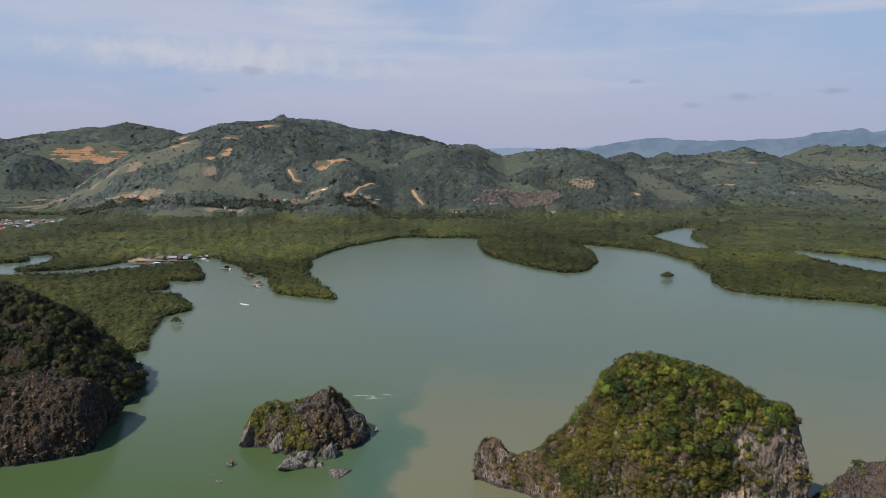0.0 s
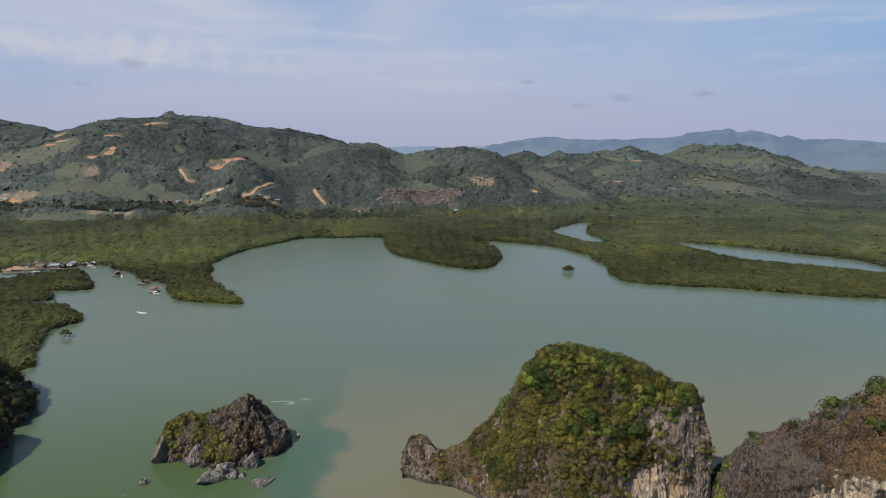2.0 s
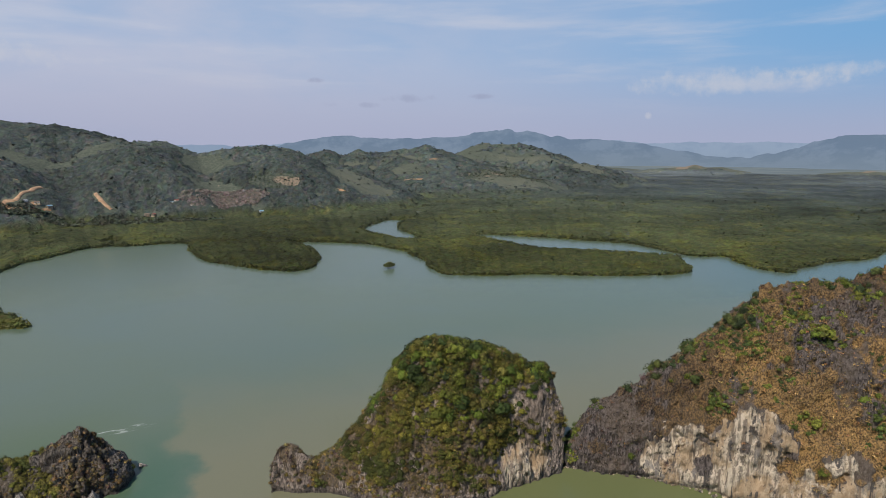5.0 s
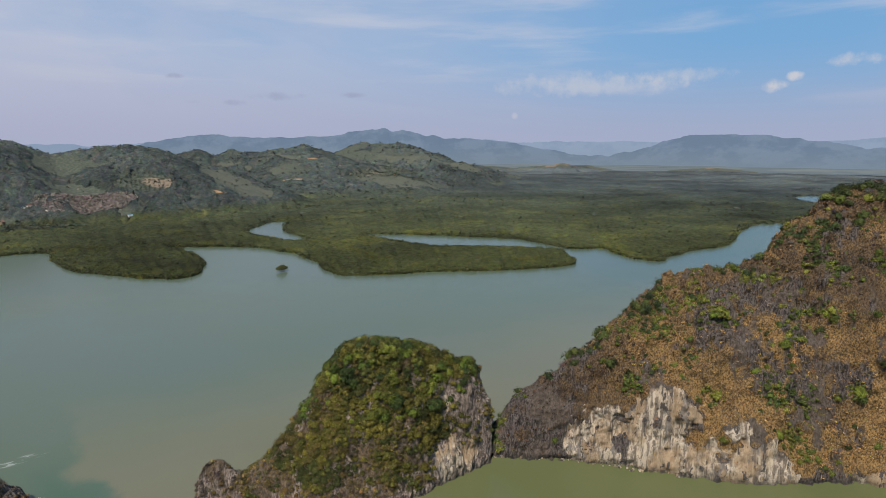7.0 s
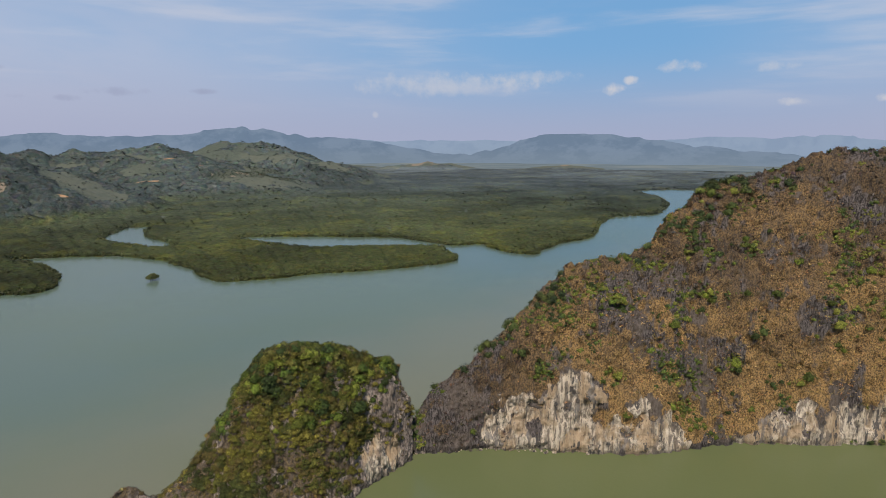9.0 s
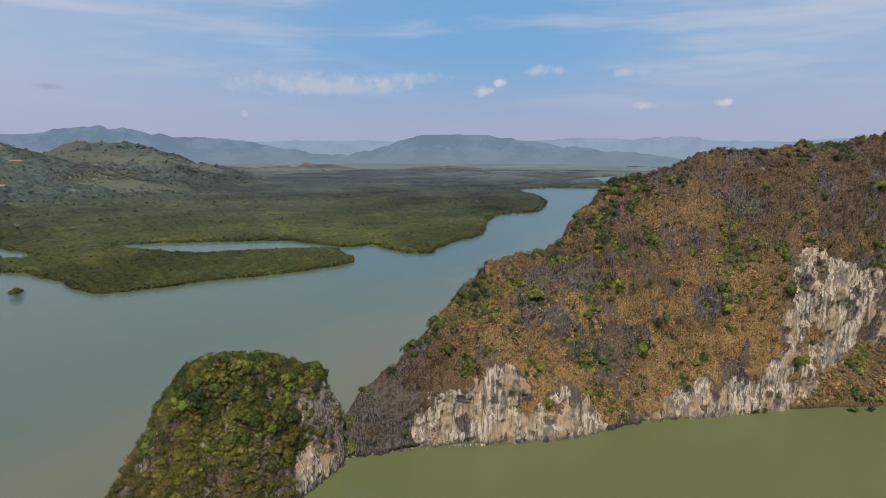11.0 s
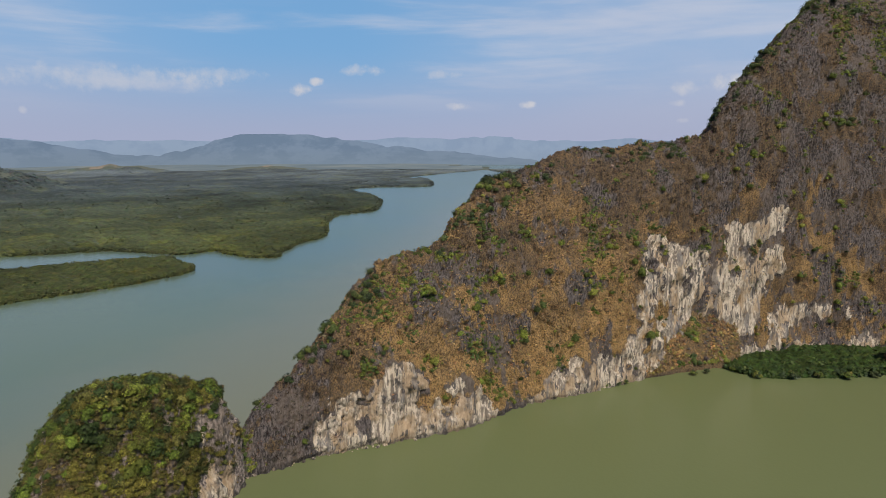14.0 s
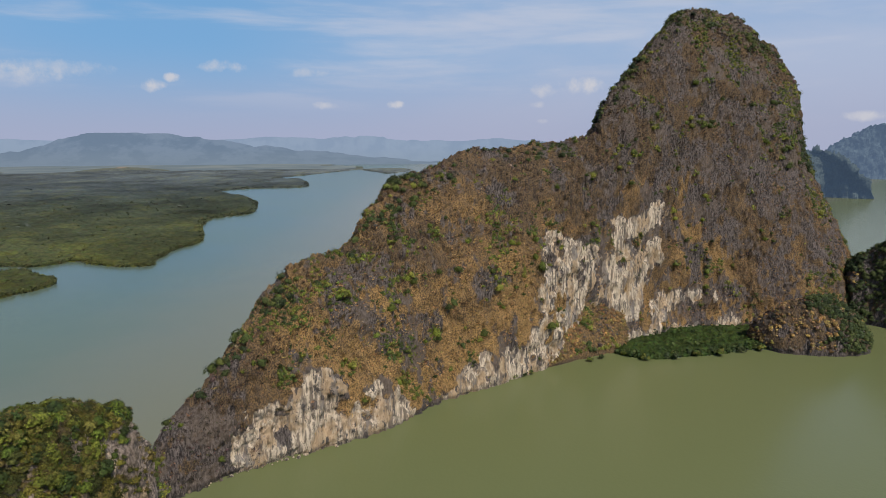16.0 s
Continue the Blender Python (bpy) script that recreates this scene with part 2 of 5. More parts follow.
def make_rock(name="limestone", dark=(0.036, 0.030, 0.029), light=(0.172, 0.144, 0.134), soil_dark=(0.062, 0.043, 0.025), soil_light=(0.185, 0.118, 0.056)):
    m, t, b = material(name)
    streak = noise_at(t, 0.34, 7, (1.7, 1.7, 0.13), 0.6)
    fine = noise_at(t, 0.9, 7, (1.5, 1.5, 0.45), 0.65)
    grain = noise_at(t, 1.6, 5, (1, 1, 0.8), 0.6)
    patch = noise_at(t, 0.06, 4)
    grey = mixed(t, spread(t, fine, 0.38, 0.64), dark, light)
    grey = mixed(t, spread(t, patch, 0.45, 0.65, 0, 0.6), grey, (0.15, 0.115, 0.088))
    flute = noise_at(t, 0.40, 7, (1.7, 1.7, 0.16), 0.65)
    blotch = noise_at(t, 0.085, 5, (1, 1, 0.7), 0.6)
    pale = mixed(t, spread(t, flute, 0.42, 0.57), (0.230, 0.186, 0.148), (0.660, 0.555, 0.430))
    pale = mixed(t, spread(t, blotch, 0.48, 0.60, 0, 0.75), pale, (0.430, 0.300, 0.180))
    pale = mixed(t, spread(t, noise_at(t, 0.12, 6, (1.2, 1.2, 0.45), 0.65), 0.55, 0.60, 0, 0.75), pale, (0.210, 0.192, 0.182))
    pale = mixed(t, spread(t, fine, 0.57, 0.68, 0, 0.85), pale, (0.085, 0.076, 0.072))
    drip = noise_at(t, 0.26, 6, (1.4, 1.4, 0.16), 0.65)
    pale = mixed(t, spread(t, drip, 0.57, 0.60, 0, 0.92), pale, (0.080, 0.074, 0.072))
    ragged = times(t, times(t, noise_at(t, 0.16, 7, (1, 1, 0.7), 0.65), 0.5, "SUBTRACT"), 2.4)
    edge = times(t, attribute(t, "pale"), ragged, "ADD")
    brow = times(t, spread(t, edge, 0.50, 0.95, 1, 0), spread(t, noise_at(t, 0.11, 4, (1, 1, 0.8)), 0.47, 0.56))
    pale = mixed(t, brow, pale, (0.075, 0.067, 0.064))
    c = mixed(t, spread(t, edge, 0.40, 0.56), grey, pale)
    soil = mixed(t, spread(t, grain, 0.42, 0.60), soil_dark, soil_light)
    soil = mixed(t, spread(t, streak, 0.50, 0.62, 0, 0.6), soil, dark)
    gold = mixed(t, spread(t, grain, 0.40, 0.58), (0.120, 0.074, 0.031), (0.430, 0.258, 0.092))
    soil = mixed(t, attribute(t, "gold"), soil, gold)
    c = mixed(t, spread(t, attribute(t, "scrub"), 0.3, 0.7, 0, 0.8), c, soil)
    c = mixed(t, attribute(t, "tide"), c, (0.035, 0.033, 0.03))
    t.links.new(c, b.inputs["Base Color"])
    b.inputs["Roughness"].default_value = 0.9
    b.inputs["Specular IOR Level"].default_value = 0.2
    bumped(t, b, times(t, times(t, fine, grain, "ADD"), times(t, streak, 0.35), "ADD"), 1.0, 1.3)
    return m


def make_ground():
    m, t, b = material("ground")
    big, mid, fine = noise_at(t, 0.006, 5), noise_at(t, 0.05, 6), noise_at(t, 0.22, 5)
    forest = mixed(t, spread(t, fine, 0.38, 0.62), (0.056, 0.066, 0.054), (0.094, 0.105, 0.080))
    forest = mixed(t, spread(t, big, 0.40, 0.65, 0, 0.5), forest, (0.080, 0.090, 0.068))
    grass = mixed(t, spread(t, mid, 0.35, 0.65), (0.088, 0.098, 0.076), (0.128, 0.127, 0.098))
    grass = mixed(t, spread(t, mid, 0.46, 0.62, 0, 0.55), grass, (0.072, 0.082, 0.058))
    soil = mixed(t, spread(t, fine, 0.35, 0.65), (0.28, 0.145, 0.075), (0.44, 0.27, 0.155))
    field = mixed(t, spread(t, fine, 0.35, 0.65), (0.16, 0.125, 0.095), (0.25, 0.20, 0.15))
    c = mixed(t, spread(t, attribute(t, "grass"), 0.3, 0.7), forest, grass)
    c = mixed(t, spread(t, attribute(t, "field"), 0.40, 0.62), c, field)
    terrace = times(t, times(t, noise_at(t, 1.0, 3, (0.012, 0.012, 0.20)), 0.5, "SUBTRACT"), 2.6)
    broken = times(t, times(t, times(t, mid, 0.5, "SUBTRACT"), 1.1), terrace, "ADD")
    worn = times(t, attribute(t, "soil"), times(t, broken, spread(t, attribute(t, "soil"), 0.05, 0.40)), "ADD")
    c = mixed(t, spread(t, worn, 0.42, 0.56, 0, 0.9), c, soil)
    t.links.new(c, b.inputs["Base Color"])
    b.inputs["Roughness"].default_value = 0.95
    b.inputs["Specular IOR Level"].default_value = 0.1
    bumped(t, b, times(t, mid, times(t, fine, 0.5), "ADD"), 0.8, 3.5)
    return m


def make_water():
    m, t, b = material("sea_water")
    geo, sep = t.nodes.new("ShaderNodeNewGeometry"), t.nodes.new("ShaderNodeSeparateXYZ")
    t.links.new(geo.outputs["Position"], sep.inputs[0])
    drift, swirl = noise_at(t, 0.0035, 5), noise_at(t, 0.016, 6)
    x, y = sep.outputs["X"], sep.outputs["Y"]
    wob = times(t, times(t, swirl, 0.5, "SUBTRACT"), 60.0)
    base = mixed(t, spread(t, drift, 0.38, 0.62), WATER_GREEN, WATER_TEAL)
    # green shallows by the western rocks
    near = spread(t, times(t, y, wob, "ADD"), 380, 215)
    near = times(t, near, spread(t, x, -20, -60))
    base = mixed(t, times(t, near, 0.75), base, WATER_ALGAE)
    # the muddy plume, with a ragged front, west of the headland
    plume = times(t, spread(t, times(t, x, wob, "ADD"), -18, -11), spread(t, times(t, y, wob, "ADD"), 400, 235))
    base = mixed(t, times(t, plume, 0.75), base, WATER_MUD)
    # a deeper green channel along the plume's front
    mid = times(t, times(t, x, wob, "ADD"), times(t, y, -0.06), "ADD")
    band = times(t, spread(t, mid, -60, -42), spread(t, mid, -26, -40))
    base = mixed(t, times(t, times(t, band, spread(t, y, 330, 260)), 0.75), base, WATER_DEEP)
    # the olive lagoon south-west of the long ridge
    line = times(t, times(t, x, 0.62), times(t, y, 0.78), "ADD")
    olive = spread(t, times(t, line, wob, "ADD"), 275, 215)
    olive = times(t, olive, spread(t, x, 35, 95))
    base = mixed(t, olive, base, WATER_OLIVE)
    # a thread of foam off the craggy islet
    fx, fy = times(t, times(t, x, 36.0, "ADD"), 1 / 15), times(t, times(t, y, -317.0, "ADD"), 1 / 4.5)
    off = times(t, times(t, fx, fx), times(t, fy, fy), "ADD")
    foam = times(t, spread(t, off, 1.0, 0.2), spread(t, noise_at(t, 0.30, 6, (0.5, 1.6, 1)), 0.52, 0.66))
    base = mixed(t, times(t, foam, 0.6), base, (0.45, 0.47, 0.44))
    t.links.new(base, b.inputs["Base Color"])
    b.inputs["Roughness"].default_value = 0.22
    b.inputs["IOR"].default_value, b.inputs["Specular IOR Level"].default_value = 1.33, 0.40
    bumped(t, b, times(t, noise_at(t, 0.5, 3), times(t, noise_at(t, 0.02, 4), 1.5), "MULTIPLY"), 0.12, 0.6)
    return m


WATER_GREEN = (0.0906, 0.1202, 0.0780)
WATER_TEAL = (0.0865, 0.1202, 0.0940)
WATER_ALGAE = (0.050, 0.088, 0.022)
WATER_MUD = (0.165, 0.152, 0.092)
WATER_DEEP = (0.045, 0.098, 0.062)
WATER_OLIVE = (0.1130, 0.1275, 0.0545)
leaf, scrub_leaf, rock_mat, ground_mat, water_mat = make_leaf(), make_scrub(), make_rock(), make_ground(), make_water()
# darker copy of the limestone: the west headland's shade is in its colours
shore_rock = make_rock("shaded_brown_limestone", (0.016, 0.014, 0.013), (0.125, 0.106, 0.094), (0.030, 0.022, 0.014), (0.105, 0.070, 0.038))
crag_rock = make_rock("crag_limestone", (0.026, 0.024, 0.023), (0.215, 0.186, 0.164), (0.045, 0.034, 0.022), (0.150, 0.105, 0.052))
islet_rock = make_rock("islet_limestone", (0.085, 0.070, 0.063), (0.410, 0.330, 0.278), (0.062, 0.046, 0.028), (0.190, 0.130, 0.062))
pale_rock = make_rock("weathered_limestone", (0.110, 0.100, 0.092), (0.400, 0.355, 0.310))


def plain(name, colour, rough=0.8, metal=0.0, vary=0.25, scale=0.8):
    m, t, b = material(name)
    dark = tuple(c * (1 - vary) for c in colour)
    c = mixed(t, spread(t, noise_at(t, scale, 5), 0.35, 0.65), dark, colour)
    t.links.new(c, b.inputs["Base Color"])
    b.inputs["Roughness"].default_value, b.inputs["Metallic"].default_value = rough, metal
    return m


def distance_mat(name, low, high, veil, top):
    """Hills so far off that the lit air before them is most of what one sees: painted as emission, thickest at their
    feet.
    """
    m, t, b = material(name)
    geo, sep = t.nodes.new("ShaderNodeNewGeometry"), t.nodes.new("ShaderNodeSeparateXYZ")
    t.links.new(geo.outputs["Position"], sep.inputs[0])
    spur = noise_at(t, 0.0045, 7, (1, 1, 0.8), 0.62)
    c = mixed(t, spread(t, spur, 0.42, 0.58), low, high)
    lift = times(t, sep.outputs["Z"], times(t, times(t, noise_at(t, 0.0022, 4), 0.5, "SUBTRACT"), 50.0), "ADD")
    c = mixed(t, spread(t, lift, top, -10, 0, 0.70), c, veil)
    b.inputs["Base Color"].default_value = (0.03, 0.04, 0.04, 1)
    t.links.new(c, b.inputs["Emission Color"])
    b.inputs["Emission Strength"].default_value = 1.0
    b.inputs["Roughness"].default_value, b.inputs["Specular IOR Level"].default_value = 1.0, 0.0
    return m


# emission colours of the painted haze: spurs low and high, then the veil at the foot
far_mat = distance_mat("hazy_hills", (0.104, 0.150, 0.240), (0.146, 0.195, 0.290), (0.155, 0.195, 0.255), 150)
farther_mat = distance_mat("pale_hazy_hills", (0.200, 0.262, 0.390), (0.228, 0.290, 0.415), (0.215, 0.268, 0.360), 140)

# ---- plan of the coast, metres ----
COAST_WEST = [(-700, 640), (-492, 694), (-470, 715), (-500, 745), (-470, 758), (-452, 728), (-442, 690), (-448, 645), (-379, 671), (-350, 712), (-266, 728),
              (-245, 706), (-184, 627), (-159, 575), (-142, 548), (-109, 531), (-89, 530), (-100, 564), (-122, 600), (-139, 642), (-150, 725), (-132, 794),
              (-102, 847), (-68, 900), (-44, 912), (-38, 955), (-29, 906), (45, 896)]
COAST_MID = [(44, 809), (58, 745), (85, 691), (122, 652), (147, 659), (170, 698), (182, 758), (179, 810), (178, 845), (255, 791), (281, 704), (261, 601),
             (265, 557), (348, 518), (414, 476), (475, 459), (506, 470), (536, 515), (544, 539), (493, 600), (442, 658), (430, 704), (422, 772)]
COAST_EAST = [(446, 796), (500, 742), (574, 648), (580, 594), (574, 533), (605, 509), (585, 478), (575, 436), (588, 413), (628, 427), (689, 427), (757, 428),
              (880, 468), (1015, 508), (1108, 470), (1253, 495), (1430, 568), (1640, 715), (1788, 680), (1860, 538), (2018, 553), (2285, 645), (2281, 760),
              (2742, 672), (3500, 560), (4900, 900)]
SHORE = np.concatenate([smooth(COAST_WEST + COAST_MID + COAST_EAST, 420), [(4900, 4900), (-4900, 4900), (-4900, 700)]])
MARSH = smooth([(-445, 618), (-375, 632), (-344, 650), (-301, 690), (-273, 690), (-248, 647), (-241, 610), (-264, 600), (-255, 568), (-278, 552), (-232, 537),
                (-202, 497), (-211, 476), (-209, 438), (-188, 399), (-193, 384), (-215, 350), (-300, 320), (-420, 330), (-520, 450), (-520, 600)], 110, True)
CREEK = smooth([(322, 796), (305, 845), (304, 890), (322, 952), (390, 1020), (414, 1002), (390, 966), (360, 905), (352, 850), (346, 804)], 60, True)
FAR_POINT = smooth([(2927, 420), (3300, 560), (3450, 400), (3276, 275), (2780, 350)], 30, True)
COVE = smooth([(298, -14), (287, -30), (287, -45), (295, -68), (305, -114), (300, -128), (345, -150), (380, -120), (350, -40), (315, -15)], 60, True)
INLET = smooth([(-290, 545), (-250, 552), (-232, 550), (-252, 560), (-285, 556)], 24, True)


PONDS = [(592, 1040, 20, 11), (520, 1190, 24, 12), (2133, 730, 75, 18), (1960, 800, 60, 14), (-38, 955, 5, 22)]


def raster(fn, x0, x1, y0, y1, step, outside):
    """fn over the plan, kept on an even grid and read between its nodes."""
    gx, gy = np.arange(x0, x1 + step, step), np.arange(y0, y1 + step, step)
    a, b = np.meshgrid(gx, gy, indexing="ij")
    g = fn(a.ravel(), b.ravel()).reshape(a.shape)

    def read(x, y):
        u, v = (np.asarray(x, float) - x0) / step, (np.asarray(y, float) - y0) / step
        i, j = np.clip(u.astype(int), 0, len(gx) - 2), np.clip(v.astype(int), 0, len(gy) - 2)
        f, h = np.clip(u - i, 0, 1), np.clip(v - j, 0, 1)
        q = (g[i, j] * (1 - f) + g[i + 1, j] * f) * (1 - h) + (g[i, j + 1] * (1 - f) + g[i + 1, j + 1] * f) * h
        return np.where((u < 0) | (v < 0) | (u > len(gx) - 1) | (v > len(gy) - 1), outside(x, y), q)

    return read


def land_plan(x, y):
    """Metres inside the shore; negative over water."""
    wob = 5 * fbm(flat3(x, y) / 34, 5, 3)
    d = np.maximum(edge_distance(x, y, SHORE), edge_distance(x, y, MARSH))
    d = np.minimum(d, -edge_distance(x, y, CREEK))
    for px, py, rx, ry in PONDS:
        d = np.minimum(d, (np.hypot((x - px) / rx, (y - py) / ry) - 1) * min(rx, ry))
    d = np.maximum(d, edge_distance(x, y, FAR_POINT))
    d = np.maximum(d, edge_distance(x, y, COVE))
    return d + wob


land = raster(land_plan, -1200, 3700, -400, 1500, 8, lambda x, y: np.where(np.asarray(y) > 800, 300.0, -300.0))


# hill crests: plan, height of the crest, reach of the slopes
FAR_WEST_CRESTS = [
    ([(-1900, 1980, 120), (-1712, 2088, 133), (-1530, 2225, 150), (-1446, 2280, 166), (-1309, 2361, 188), (-1159, 2438, 204), (-1107, 2463, 198), (-1036, 2493, 158), (-960, 2520, 110)], 480, 1.2),
    ([(-1250, 2850, 150), (-1146, 2880, 176), (-1033, 2923, 202), (-916, 2962, 241), (-845, 2983, 224), (-700, 3030, 170)], 600, 1.2),
    ([(-1500, 1680, 104), (-1381, 1776, 114), (-1277, 1853, 120), (-1207, 1899, 129), (-1133, 1944, 136), (-1027, 2002, 130), (-972, 2029, 104), (-929, 2049, 66)], 300, 1.1),
    ([(-1240, 1500, 96), (-1163, 1565, 106), (-1107, 1605, 110), (-1068, 1632, 112), (-1010, 1668, 80)], 190, 1.2),
]
SUMMIT_CRESTS = [
    ([(-463, 1600, 164), (-404, 1600, 188), (-371, 1608, 178), (-262, 1629, 163), (-192, 1639, 163), (-121, 1646, 144), (-50, 1649, 122)], 520, 1.9),
    ([(-463, 1600, 166), (-558, 1659, 152), (-640, 1682, 143), (-725, 1702, 114), (-810, 1719, 74), (-860, 1725, 44)], 380, 1.1),
    ([(-404, 1600, 170), (-412, 1494, 146), (-458, 1428, 108), (-487, 1398, 78), (-531, 1381, 46)], 240, 1.1),
]
SPUR_CRESTS = [
    ([(-300, 1600, 150), (-310, 1400, 124), (-330, 1250, 84), (-340, 1130, 34)], 230, 1.2),
    ([(-192, 1600, 150), (-205, 1400, 122), (-207, 1243, 99), (-190, 1150, 48), (-180, 1090, 14)], 240, 1.3),
    ([(-80, 1600, 130), (-70, 1400, 104), (-50, 1240, 60), (-40, 1150, 20)], 240, 1.2),
    ([(-31, 1450, 126), (20, 1450, 130), (84, 1448, 111), (147, 1443, 105), (240, 1430, 120), (330, 1412, 105), (445, 1380, 74)], 320, 1.5),
]
EAST_CRESTS = [
    ([(250, 1430, 116), (225, 1300, 84), (205, 1200, 36)], 180, 1.2),
    ([(420, 1800, 92), (560, 1880, 108), (687, 1878, 108), (772, 1845, 110), (865, 1803, 117), (929, 1771, 102), (989, 1738, 80)], 470, 1.0),
    ([(1075, 2026, 100), (1168, 1970, 131), (1229, 1930, 132), (1290, 1887, 122), (1409, 1794, 76), (1498, 1716, 46), (1600, 1650, 20)], 480, 1.0),
    ([(-416, 1600, 200), (-399, 1600, 213), (-382, 1600, 200)], 60, 1.2),
    ([(2300, 2300, 12), (2480, 2180, 36), (2620, 2060, 14)], 230, 1.2),
    ([(2000, 2700, 10), (2200, 2580, 22), (2380, 2480, 10)], 220, 1.2),
    ([(2850, 1750, 8), (2950, 1640, 22), (3040, 1540, 8)], 200, 1.2),
]
CRESTS = [(smooth(p, 5 * len(p)), r, e) for p, r, e in FAR_WEST_CRESTS + SUMMIT_CRESTS + SPUR_CRESTS + EAST_CRESTS]


def hill_plan(x, y):
    h = np.zeros(np.shape(x))
    for crest, reach, power in CRESTS:
        best = np.zeros(np.shape(x))
        for a, b in zip(crest[:-1], crest[1:]):
            e = b[:2] - a[:2]
            t = np.clip(((x - a[0]) * e[0] + (y - a[1]) * e[1]) / (e @ e), 0, 1)
            d = np.hypot(x - a[0] - t * e[0], y - a[1] - t * e[1])
            top = a[2] + t * (b[2] - a[2])
            best = np.maximum(best, top * np.clip(1 - (d / (reach * (top / crest[:, 2].max()))) ** power, 0, 1))
        h = np.maximum(h, best)
    rise = 34 * np.clip((y - 1180) / 900, 0, 1) * np.clip((-420 - x) / 200, 0, 1)      # the valley floor of the west climbs gently
    h = np.maximum(h, rise)
    p = flat3(x, y)
    gully = np.abs(fbm(p / 190, 31, 4))
    return h * (1.03 - 0.30 * gully * np.clip(1.6 - h / 120, 0.15, 1)) + np.minimum(h, 30) * 0.2 * fbm(p / 60, 33, 3)


hills = raster(hill_plan, -2600, 3400, 900, 3400, 12, lambda x, y: 0.0 * np.asarray(x))


def ground_height(x, y, inside=None):
    d = land(x, y) if inside is None else inside
    return np.clip(d * 0.3, -5, 1.2) + np.where(d > 30, hills(x, y), 0)


# ---- ground and sea ----
def build_ground():
    turn = np.radians(np.concatenate([np.arange(-44, 136, 0.42), np.arange(136, 316, 3.0)]))
    ring = np.concatenate([100 * 8 ** (np.arange(60) / 60), 800 * (2300 / 800) ** (np.arange(170) / 170), 2300 * (4860 / 2300) ** (np.arange(45) / 44)])
    r, a = np.meshgrid(ring, turn, indexing="ij")
    x, y = (-45 + r * np.sin(a)).ravel(), (45 + r * np.cos(a)).ravel()
    d = land(x, y)
    z = ground_height(x, y, d)
    p = flat3(x, y)
    h = z - 1.2
    flat_far = np.clip((np.hypot(x, y) - 1500) / 900, 0, 1)
    grass = 0.36 + 0.9 * fbm(p / 240, 41, 4) + 0.25 * np.clip((-430 - x) / 80, 0, 1) - 0.25 * np.clip((x + 460) / 80, 0, 1) * np.clip((420 - x) / 60, 0, 1) + 0.10 * np.clip(h / 60, 0, 1) - 0.35 * np.clip(1 - h / 8, 0, 1) + 0.30 * flat_far
    marks = []
    for spots in (BARE, FIELDS):
        m = np.full(len(x), -9.0)
        for cx, cy, rx, ry, k in spots:
            m = np.maximum(m, k - ((x - cx) / rx) ** 2 - ((y - cy) / ry) ** 2)
        marks.append(np.where(m > -0.6, m * 0.7 + 0.55 * fbm(p / 24, 43, 3), 0))
    me = mesh_of("ground", np.stack([x, y, z], -1), grid_faces(len(ring), len(turn), True), ground_mat, floats={"grass": grass, "soil": marks[0], "field": marks[1]}, shade=True)
    tagged(new("ground", me), "low coastal land rising to wooded hills with bare orange earth", "ground", kind="structure")


# bare earth and dry fields: middle, half widths, strength
BARE_WEST = [(-1065, 1895, 80, 80, 1.0), (-985, 1945, 75, 70, 0.95), (-1125, 1905, 35, 45, 0.85), (-560, 1385, 38, 24, 1.0), (-592, 1455, 42, 20, 0.9), (-455, 1376, 26, 18, 0.8), (-440, 1302, 18, 26, 0.85), (-462, 1279, 26, 14, 0.8), (-387, 1447, 40, 16, 1.0)]
BARE_EAST = [(-224, 1300, 48, 34, 1.1), (-314, 1142, 16, 9, 1.0), (-251, 1153, 30, 9, 1.0), (-128, 1150, 24, 12, 1.05), (-164, 1202, 16, 8, 0.9), (24, 1153, 26, 10, 0.85), (-577, 1174, 32, 10, 1.0), (372, 1229, 14, 11, 1.0),
        (812, 1687, 26, 12, 0.9), (895, 1644, 30, 9, 1.0), (992, 1521, 60, 12, 0.9), (900, 1540, 40, 8, 0.8), (520, 1720, 40, 40, 0.7)]
BARE = BARE_WEST + BARE_EAST
FIELDS = [(175, 1200, 60, 26, 1.0), (150, 1240, 14, 40, 0.9), (-400, 1112, 75, 12, 1.0), (-620, 1180, 160, 30, 0.85), (-738, 1300, 220, 50, 0.8), (-900, 1420, 240, 60, 0.8), (-480, 1240, 60, 30, 0.75), (248, 1252, 62, 36, 0.9), (950, 1532, 130, 36, 0.6), (2480, 2180, 200, 110, 0.95), (2200, 2580, 180, 60, 0.9), (1700, 1700, 130, 28, 0.8), (2950, 1640, 120, 60, 0.8), (2100, 1950, 110, 30, 0.8)]
build_ground()


def build_water():
    ring = np.concatenate([[0.5], 40 * (4870 / 40) ** (np.arange(40) / 39)])
    a = np.linspace(0, 2 * np.pi, 96, endpoint=False)
    r, t = np.meshgrid(ring, a, indexing="ij")
    v = flat3(-45 + r * np.sin(t), 45 + r * np.cos(t)).reshape(-1, 3)
    tagged(new("water", mesh_of("water", v, grid_faces(len(ring), 96, True), water_mat, shade=True)), "calm green-grey tidal bay with muddy streaks", "water", kind="structure")


build_water()


